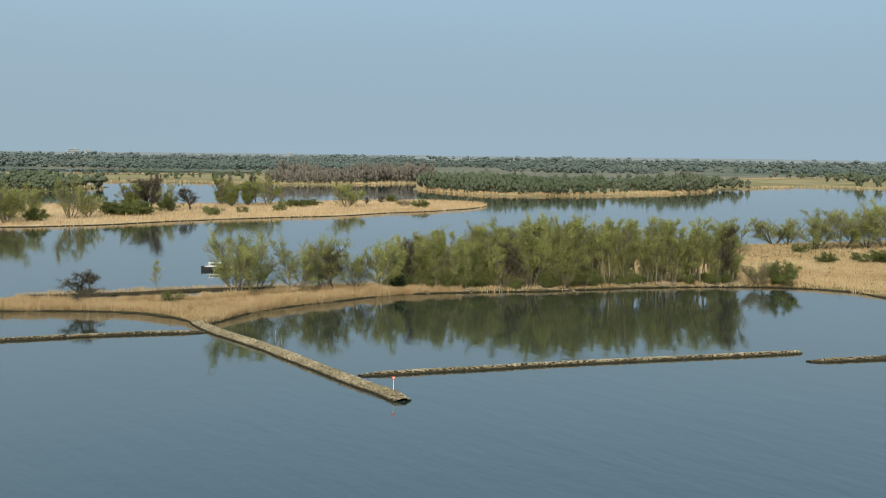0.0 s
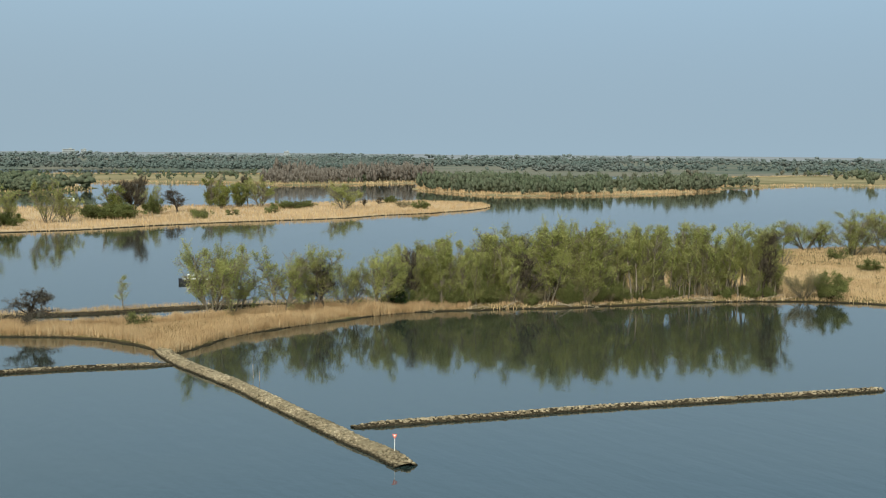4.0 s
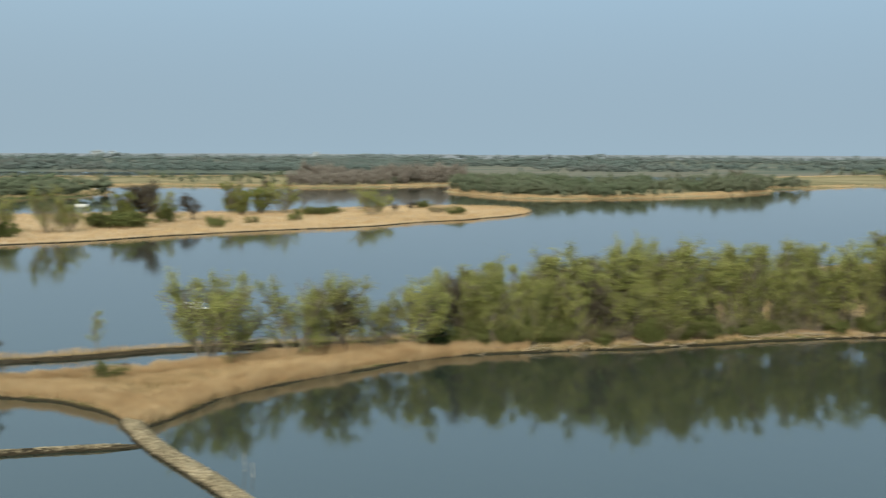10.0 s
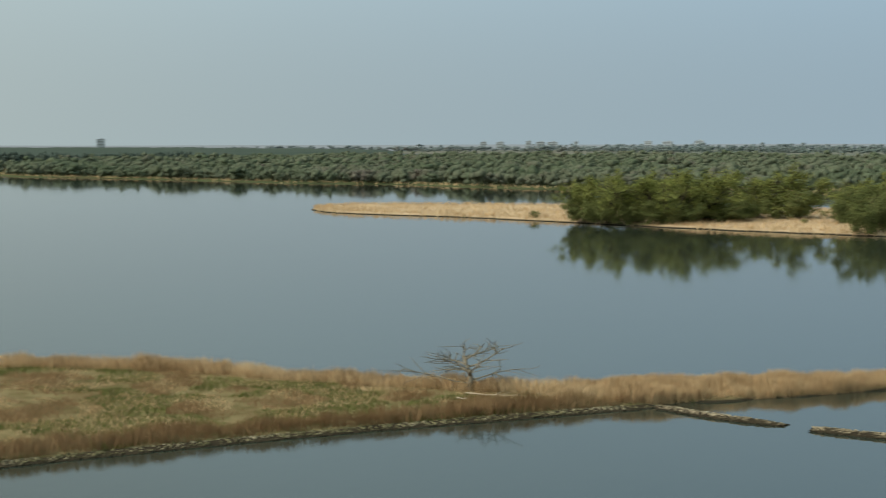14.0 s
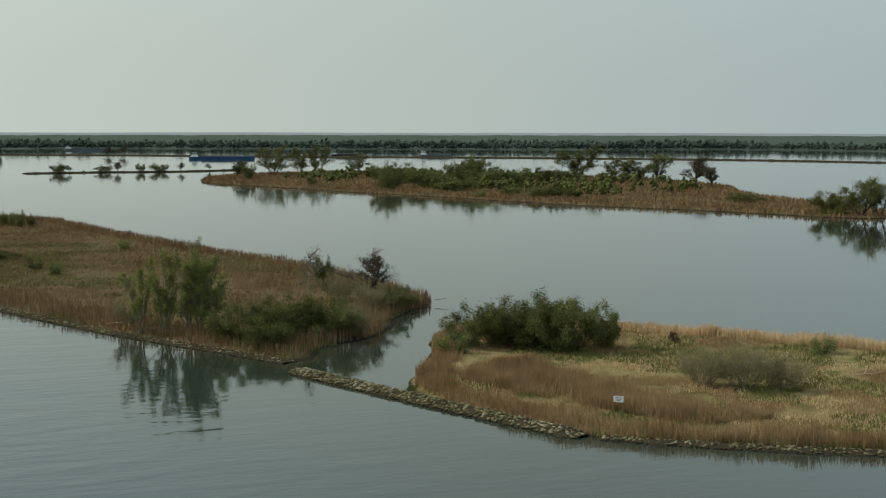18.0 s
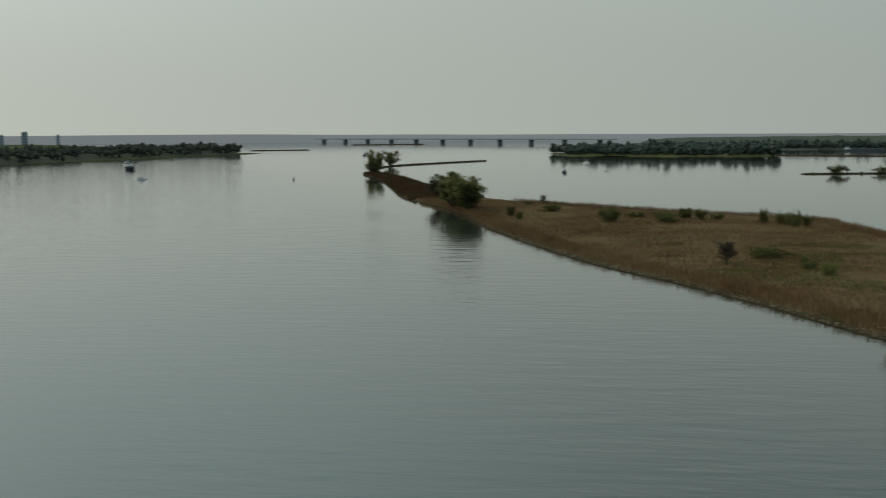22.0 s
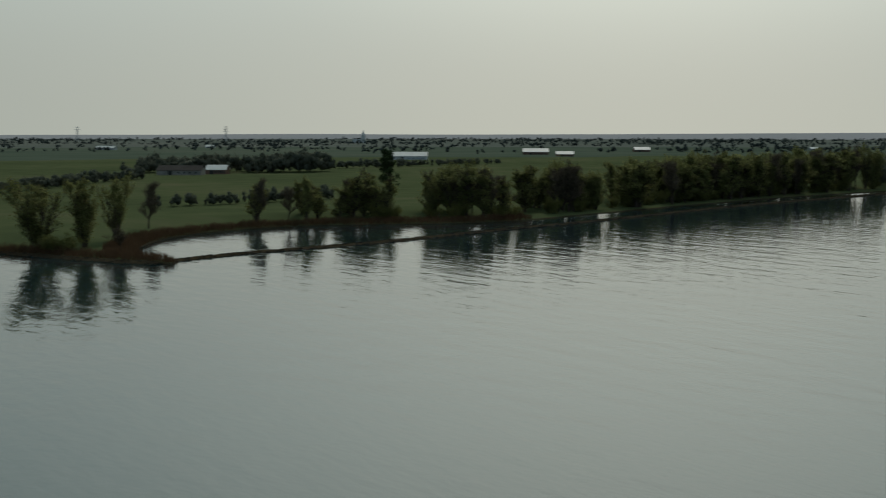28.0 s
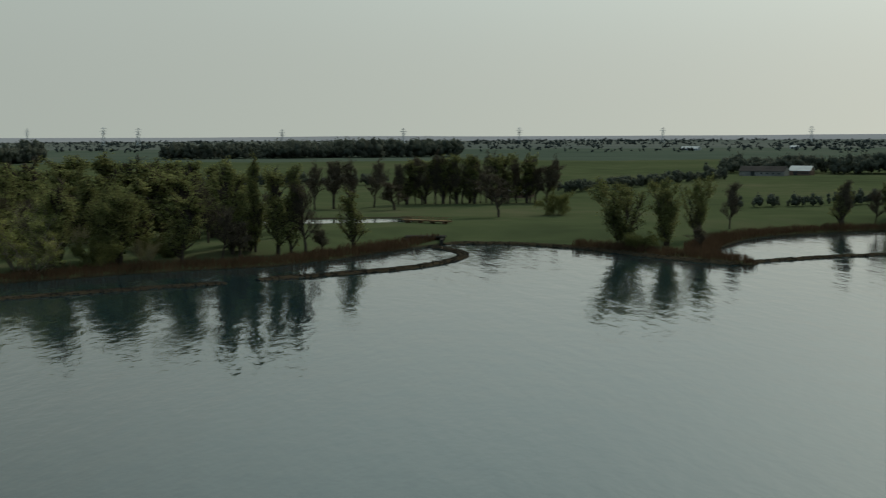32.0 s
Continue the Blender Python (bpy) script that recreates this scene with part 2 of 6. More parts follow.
M_REED = material("dry_reed", [(0.38, 0.255, 0.135), (0.52, 0.37, 0.21), (0.58, 0.44, 0.27)], 0.25, 0.9, island=0.35, translucent=0.3)
M_REED_MID = material("golden_brown_reed", [(0.155, 0.095, 0.045), (0.245, 0.155, 0.08), (0.315, 0.22, 0.12)], 0.12, 0.9, island=0.35, translucent=0.3)
M_REED_DARK = material("brown_reed", [(0.12, 0.072, 0.036), (0.185, 0.115, 0.06), (0.235, 0.165, 0.092)], 0.12, 0.9, island=0.35, translucent=0.1)
M_GRASS_TUFT = material("green_tussock", [(0.085, 0.10, 0.028), (0.15, 0.15, 0.052)], 0.3, 0.9, island=0.4)
M_MUD = material("wet_mud", [(0.025, 0.02, 0.014), (0.05, 0.04, 0.026)], 0.6, 0.6)
M_STONE = material("riprap_stone", [(0.11, 0.09, 0.06), (0.22, 0.18, 0.12), (0.33, 0.275, 0.19)], 1.5, 0.9, 0.5, 6.0, island=0.95, obj=0.5, wet=0.28)
M_STONE_DARK = material("dark_riprap", [(0.03, 0.026, 0.018), (0.07, 0.058, 0.04), (0.14, 0.115, 0.078)], 1.5, 0.9, 0.5, 6.0, island=0.6, wet=0.2)
M_STONE_MOSS = material("mossy_riprap", [(0.05, 0.05, 0.022), (0.13, 0.115, 0.065), (0.25, 0.215, 0.15)], 1.2, 0.9, 0.5, 6.0, island=0.9, wet=0.2)
M_REED_SHORE = material("red_brown_reed", [(0.055, 0.034, 0.02), (0.095, 0.06, 0.036)], 0.15, 0.9, island=0.3, translucent=0.15)
# riprap again, blackened in colour to stand for the dams' backlit side
M_STONE_SHADED = material("shaded_black_stone", [(0.014, 0.013, 0.011), (0.03, 0.027, 0.022), (0.055, 0.048, 0.038)], 1.5, 0.8, 0.5, 6.0, island=0.6)
M_GRAVEL = material("pale_gravel", [(0.15, 0.12, 0.08), (0.23, 0.19, 0.125), (0.30, 0.25, 0.17)], 1.2, 0.95, 0.6, 5.0, wet=0.3)
M_BARK = material("grey_bark", [(0.13, 0.11, 0.08), (0.23, 0.20, 0.15)], 3.0, 0.95, 0.5, 10.0)
M_BARK_DARK = material("dark_bark", [(0.035, 0.03, 0.025), (0.08, 0.065, 0.05)], 3.0, 0.95, 0.5, 10.0)
M_DRIFT = material("bleached_driftwood", [(0.24, 0.19, 0.13), (0.42, 0.35, 0.26)], 2.0, 0.9)
M_WILLOW = material("willow_leaf", [(0.18, 0.20, 0.06), (0.29, 0.30, 0.10), (0.39, 0.38, 0.15)], 0.8, 0.7, island=0.4, obj=0.35, translucent=0.35, big=0.2)
M_ASPEN = material("olive_willow_leaf", [(0.12, 0.14, 0.035), (0.19, 0.205, 0.06), (0.26, 0.26, 0.09)], 0.8, 0.7, island=0.4, obj=0.2, translucent=0.3, big=0.2)
M_POPLAR = material("poplar_leaf", [(0.09, 0.104, 0.04), (0.14, 0.15, 0.06), (0.18, 0.18, 0.078)], 0.6, 0.7, island=0.5, obj=0.3, translucent=0.4, big=0.2)
M_BUSH = material("shrub_leaf", [(0.09, 0.105, 0.035), (0.14, 0.155, 0.055), (0.20, 0.20, 0.08)], 0.8, 0.7, island=0.4, obj=0.3, translucent=0.3, big=0.2)
# leaf tones darkened to imitate crowns standing against the sun
M_SHADED_LEAF = material("shaded_shore_leaf", [(0.06, 0.066, 0.022), (0.105, 0.11, 0.04), (0.15, 0.15, 0.06)], 0.6, 0.8, island=0.5, obj=0.3, translucent=0.25, big=0.2)
M_TWIG = material("leafless_twig", [(0.075, 0.062, 0.045), (0.13, 0.11, 0.08)], 0.6, 0.9, island=0.5, translucent=0.1)
M_THIN = material("budding_twig", [(0.19, 0.16, 0.09), (0.26, 0.23, 0.12)], 0.3, 0.8, island=0.5, translucent=0.2)
M_FIR = material("evergreen_needle", [(0.02, 0.035, 0.015), (0.045, 0.06, 0.025)], 0.5, 0.8, island=0.5)
M_PINE = material("grey_catkin", [(0.06, 0.055, 0.045), (0.11, 0.10, 0.08)], 0.5, 0.8, island=0.5)
# haze is put into the leaf colour: woods pale and grey with distance
M_WOOD_MID = material("hazed_green_woodland", [(0.095, 0.125, 0.075), (0.13, 0.155, 0.098), (0.155, 0.17, 0.115), (0.18, 0.155, 0.13)], 0.03, 0.9, island=0.25, translucent=0.4, big=0.3)
M_WOOD_FAR = material("hazed_far_woodland", [(0.085, 0.115, 0.105), (0.115, 0.14, 0.13), (0.145, 0.14, 0.13)], 0.012, 0.95, island=0.3, translucent=0.15)
M_WOOD_RIM = material("hazed_horizon_woodland", [(0.035, 0.042, 0.045), (0.045, 0.052, 0.055)], 0.004, 1.0)
# steady emission imitates the haze in front of the last woods
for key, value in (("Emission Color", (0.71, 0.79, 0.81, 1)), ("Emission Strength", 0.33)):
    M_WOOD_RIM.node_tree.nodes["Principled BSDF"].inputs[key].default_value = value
# northern meadow tones greyed in place of the haze over them
M_FARFIELD = material("hazed_polder_meadow", [(0.08, 0.10, 0.085), (0.11, 0.125, 0.105), (0.17, 0.16, 0.13), (0.10, 0.115, 0.095)], 0.006, 0.95)
# farthest northern trees, palest, with the most haze in their colour
M_FAR_CANOPY = material("hazed_last_woodland", [(0.11, 0.135, 0.135), (0.15, 0.17, 0.17)], 0.01, 0.95, spec=0.0, island=0.2)
# tree belts and western shore lightened in colour to imitate haze
M_CLOSED = material("hazed_closed_canopy", [(0.075, 0.087, 0.068), (0.093, 0.103, 0.081), (0.108, 0.113, 0.09)], 0.05, 0.95, big=0.2, island=0.15, translucent=0.45)
M_FAR_SHORE = material("hazed_shore_wood", [(0.085, 0.112, 0.092), (0.10, 0.127, 0.105), (0.115, 0.133, 0.11)], 0.02, 0.95, island=0.12, translucent=0.4)
M_UNDER = material("wood_floor", [(0.05, 0.06, 0.03), (0.09, 0.095, 0.045)], 0.03, 0.95)
M_BROWN_WOOD = material("bare_alder_wood", [(0.19, 0.165, 0.14), (0.24, 0.21, 0.18)], 0.03, 0.9, island=0.3, translucent=0.4)
M_FIELD = material("pasture", [(0.036, 0.047, 0.025), (0.05, 0.064, 0.032), (0.072, 0.075, 0.044)], 0.05, 0.95, 0.3, 2.0, spec=0.0, wet=0.3)
# polder land and trees turn greyer by distance, haze mixed into the colour
M_FAR_GREEN = material("hazed_far_pasture", [(0.04, 0.056, 0.044), (0.055, 0.072, 0.056), (0.075, 0.083, 0.068)], 0.008, 0.95, spec=0.0)
M_FAR_FIELDS = material("hazed_far_fields", [(0.06, 0.074, 0.068), (0.078, 0.09, 0.082), (0.10, 0.105, 0.096)], 0.006, 0.95, spec=0.0)
M_POLDER_TREE = material("hazed_polder_trees", [(0.05, 0.062, 0.058), (0.07, 0.082, 0.077)], 0.01, 0.95, spec=0.0, island=0.3, translucent=0.3)
M_FARLAND = material("marsh_meadow", [(0.09, 0.10, 0.05), (0.17, 0.15, 0.085), (0.28, 0.23, 0.14), (0.11, 0.12, 0.06)], 0.02, 0.95)


# ---- geometry helpers ----
def fast_mesh(name, verts, faces, smooth=False):
    verts, faces = np.asarray(verts, np.float32), np.asarray(faces, np.int32)
    me = bpy.data.meshes.new(name)
    me.vertices.add(len(verts))
    me.vertices.foreach_set("co", verts.ravel())
    me.loops.add(faces.size)
    me.loops.foreach_set("vertex_index", faces.ravel())
    me.polygons.add(len(faces))
    me.polygons.foreach_set("loop_start", np.arange(0, faces.size, faces.shape[1], dtype=np.int32))
    if smooth:
        me.polygons.foreach_set("use_smooth", np.ones(len(faces), bool))
    me.update(calc_edges=True)
    return me


def solid(name, verts, faces, mat, parent=None, label="", smooth=False):
    """One mesh object, under parent when that is given."""
    me = fast_mesh(name, verts, faces, smooth)
    me.materials.append(mat)
    ob = new(name, me)
    if parent:
        ob.parent = parent
    return tagged(ob, label)


def part(name, bm, mat, parent, label=""):
    me = bpy.data.meshes.new(name)
    bm.to_mesh(me)
    bm.free()
    me.materials.append(mat)
    ob = new(name, me)
    ob.parent = parent
    return tagged(ob, label)


def lattice(ix, iy):
    h = (ix * 374761393 + iy * 668265263) & 0x7FFFFFFF
    h = ((h ^ (h >> 13)) * 1274126177) & 0x7FFFFFFF
    return (h & 0xFFFF) / 65535.0


def vnoise(x, y, scale, octaves=3):
    """Smooth value noise, 0 to 1, on arrays."""
    out, amp, tot = 0, 1.0, 0.0
    for o in range(octaves):
        fx, fy = np.asarray(x) / scale + 37.3 * o, np.asarray(y) / scale - 11.7 * o
        ix, iy = np.floor(fx).astype(np.int64), np.floor(fy).astype(np.int64)
        u, v = fx - ix, fy - iy
        u, v = u * u * (3 - 2 * u), v * v * (3 - 2 * v)
        a, b = lattice(ix, iy), lattice(ix + 1, iy)
        c, d = lattice(ix, iy + 1), lattice(ix + 1, iy + 1)
        out = out + amp * (a + (b - a) * u + (c - a) * v + (a - b - c + d) * u * v)
        tot, amp, scale = tot + amp, amp * 0.5, scale * 0.5
    return out / tot


def curve(points, closed=False, step=6):
    """Catmull-Rom through the plan's points."""
    p = np.array(points, float)
    n = len(p)
    out = []
    for i in range(n if closed else n - 1):
        q = [p[(i + k) % n] if closed else p[min(max(i + k, 0), n - 1)] for k in (-1, 0, 1, 2)]
        for t in np.linspace(0, 1, step, endpoint=False):
            out.append(0.5 * (2 * q[1] + (q[2] - q[0]) * t + (2 * q[0] - 5 * q[1] + 4 * q[2] - q[3]) * t * t + (3 * q[1] - q[0] - 3 * q[2] + q[3]) * t ** 3))
    if not closed:
        out.append(p[-1])
    return np.array(out)


def inside_distance(x, y, poly):
    """Signed distance to a closed outline, positive inside."""
    x, y = np.asarray(x, float), np.asarray(y, float)
    best = np.full(x.shape, 1e9)
    odd = np.zeros(x.shape, bool)
    for (ax, ay), (bx, by) in zip(poly, np.roll(poly, -1, axis=0)):
        dx, dy = bx - ax, by - ay
        t = np.clip(((x - ax) * dx + (y - ay) * dy) / (dx * dx + dy * dy + 1e-9), 0, 1)
        best = np.minimum(best, (x - ax - t * dx) ** 2 + (y - ay - t * dy) ** 2)
        cross = (ay > y) != (by > y)
        odd ^= cross & (x < dx * (y - ay) / (dy if dy else 1e-9) + ax)
    return np.where(odd, 1, -1) * np.sqrt(best)


def grid_land(name, xs, ys, height, keep, mat, label, category="land", smooth=True):
    gx, gy = np.meshgrid(xs, ys)
    z = height(gx, gy)
    ok = keep(gx, gy)
    w = len(xs)
    idx = np.arange(gx.size).reshape(gx.shape)
    quad = np.stack([idx[:-1, :-1], idx[:-1, 1:], idx[1:, 1:], idx[1:, :-1]], -1).reshape(-1, 4)
    q = quad[ok.ravel()[quad].any(1)]
    used = np.unique(q)
    remap = np.zeros(gx.size, np.int64)
    remap[used] = np.arange(len(used))
    v = np.stack([gx.ravel(), gy.ravel(), z.ravel()], 1)[used]
    ob = solid(name, v, remap[q], mat, smooth=smooth)
    return tagged(ob, label, category, kind="structure")


def island(name, outline, res, top, mat, label, bank=2.0, wobble=1.2):
    """Low land rising out of the water inside an outline."""
    poly = curve(outline, True)
    lo, hi = poly.min(0) - 6, poly.max(0) + 6

    def sd(x, y):
        return inside_distance(x, y, poly) + (vnoise(x, y, 7.0 * max(1, res / 2)) - 0.5) * 2 * wobble

    def height(x, y):
        s = sd(x, y)
        up = top * (1 - np.exp(-np.maximum(s, 0) / bank)) + (vnoise(x, y, 5.0) - 0.5) * 0.35 * np.clip(s / 3, 0, 1)
        return np.where(s > 0, up, np.maximum(s * 0.4, -1.2))

    grid_land(name, np.arange(lo[0], hi[0], res), np.arange(lo[1], hi[1], res), height, lambda x, y: inside_distance(x, y, poly) > -3 - res, mat, label)
    return poly


def blades(pts, z, height, width, lean=0.1):
    """One narrow bent leaf for every point; upright triangles with a kink."""
    n = len(pts)
    a = rng.uniform(0, 2 * np.pi, n)
    la = rng.uniform(0, 2 * np.pi, n)
    le = rng.normal(0, lean, n) * height
    side = np.stack([np.cos(a), np.sin(a), 0 * a], 1) * (width / 2)[:, None]
    base = np.stack([pts[:, 0], pts[:, 1], z - 0.15], 1)
    off = np.stack([np.cos(la) * le, np.sin(la) * le, 0 * a], 1)
    mid = base + off * 0.35 + np.stack([0 * a, 0 * a, height * 0.6], 1)
    tip = base + off + np.stack([0 * a, 0 * a, height], 1)
    v = np.stack([base - side, base + side, mid + side * 0.7, tip], 1).reshape(-1, 3)
    return v, np.arange(n * 4).reshape(-1, 4)


def reed_bed(name, outline, count, height, mat, label, where=None, width=(0.03, 0.10), top=0.6, rise=None, category="reeds", box=None, thin=2, edge=0.1):
    poly = outline[::thin]
    lo, hi = poly.min(0), poly.max(0)
    if box:
        lo, hi = np.maximum(lo, box[:2]), np.minimum(hi, box[2:])
    got, need, total = [], count, 0
    for _ in range(40):
        p = rng.uniform(lo, hi, (min(max(need * 2, 3000), 60000), 2))
        s = inside_distance(p[:, 0], p[:, 1], poly)
        ok = s > edge
        if where is not None:
            ok &= rng.uniform(0, 1, len(p)) < where(p[:, 0], p[:, 1], s)
        got.append(np.c_[p[ok], s[ok]])
        total += ok.sum()
        need = count - total
        if need <= 0:
            break
    p = np.concatenate(got)[:count]
    n = len(p)
    h = height * rng.uniform(0.75, 1.1, n) * (0.35 + 0.65 * vnoise(p[:, 0], p[:, 1], 5.0, 2) + 0.65 * vnoise(p[:, 0] + 31, p[:, 1], 1.9, 2))
    if rise is not None:
        h *= rise(p[:, 0], p[:, 1], p[:, 2])
    z = top * (1 - np.exp(-p[:, 2] / 2))
    v, f = blades(p, z, h, rng.uniform(*width, n))
    return tagged(solid(name, v, f, mat), label, category, kind="stuff")


def tubes(branches):
    vs, fs, k = [], [], 0
    for pts, r0, r1 in branches:
        pts = np.asarray(pts)
        sides = 6 if r0 > 0.09 else 3
        n = len(pts)
        t = np.gradient(pts, axis=0)
        t /= np.linalg.norm(t, axis=1)[:, None] + 1e-9
        ref = np.where(np.abs(t[:, 2:3]) > 0.9, [[1.0, 0, 0]], [[0, 0, 1.0]])
        a = np.cross(t, ref)
        a /= np.linalg.norm(a, axis=1)[:, None] + 1e-9
        b = np.cross(t, a)
        r = np.linspace(r0, r1, n)[:, None, None]
        ang = np.linspace(0, 2 * np.pi, sides, endpoint=False)
        ring = pts[:, None] + r * (a[:, None] * np.cos(ang)[None, :, None] + b[:, None] * np.sin(ang)[None, :, None])
        vs.append(ring.reshape(-1, 3))
        for i in range(n - 1):
            for j in range(sides):
                j2 = (j + 1) % sides
                fs.append((k + i * sides + j, k + i * sides + j2, k + (i + 1) * sides + j2, k + (i + 1) * sides + j))
        k += n * sides
    return np.concatenate(vs), np.array(fs)


def sprigs(pts, size, grain=None, aspect=0.45):
    """A small leafy card for every point, turned at random, or drawn out along the grain of its twig."""
    n = len(pts)
    u = rng.normal(size=(n, 3))
    if grain is not None:
        u = grain + 0.3 * u
    u /= np.linalg.norm(u, axis=1)[:, None]
    w = np.cross(u, rng.normal(size=(n, 3)))
    w /= np.linalg.norm(w, axis=1)[:, None] + 1e-9
    s = (size * rng.uniform(0.5, 1.3, n))[:, None]
    v = np.stack([pts - u * s, pts + w * s * aspect, pts + u * s, pts - w * s * aspect], 1).reshape(-1, 3)
    return v, np.arange(n * 4).reshape(-1, 4)


def grow(stems, length, spread, levels, kids, ratio, angle, rise, wander, radius, bare_base=0.35):
    """A tree's skeleton: branches, and the places where its leaves sit."""
    branches, seats, grain = [], [], []

    def limb(start, d, le, r, lvl):
        pts = [np.array(start)]
        for _ in range(5):
            d = d + np.array([0, 0, rise * 0.2]) + rng.normal(0, wander, 3)
            d = d / np.linalg.norm(d)
            pts.append(pts[-1] + d * le / 5)
        branches.append((np.array(pts if lvl < 2 else pts[::2] + pts[-1:]), r, r * 0.4))
        if lvl >= levels - 1:
            for f in rng.uniform(0.2, 1.0, 5):
                i = min(4, int(f * 5))
                seats.append(pts[i] + (pts[i + 1] - pts[i]) * (f * 5 - i))
                grain.append(d)
        if lvl < levels:
            for k in range(kids[lvl]):
                f = bare_base + (1 - bare_base) * (k + rng.uniform(0, 1)) / kids[lvl] if lvl == 0 else rng.uniform(0.25, 1)
                i = min(4, int(f * 5))
                p = pts[i] + (pts[i + 1] - pts[i]) * (f * 5 - i)
                axis = rng.normal(size=3)
                axis -= axis.dot(d) * d
                axis /= np.linalg.norm(axis)
                an = radians(rng.normal(angle, angle * 0.25))
                limb(p, d * math.cos(an) + axis * math.sin(an), le * ratio[lvl] * rng.uniform(0.7, 1.2) * (1.15 - 0.5 * f if lvl == 0 else 1), r * 0.5, lvl + 1)

    for s in range(stems):
        az = 2 * math.pi * (s + rng.uniform(0, 0.7)) / stems
        an = radians(spread * rng.uniform(0.5, 1.2)) if stems > 1 else radians(3)
        d = np.array([math.sin(an) * math.cos(az), math.sin(an) * math.sin(az), math.cos(an)])
        limb((0.25 * math.cos(az) * (stems > 1), 0.25 * math.sin(az) * (stems > 1), -0.2), d, length * rng.uniform(0.8, 1.1), radius / math.sqrt(stems), 0)
    return branches, np.array(seats), np.array(grain)


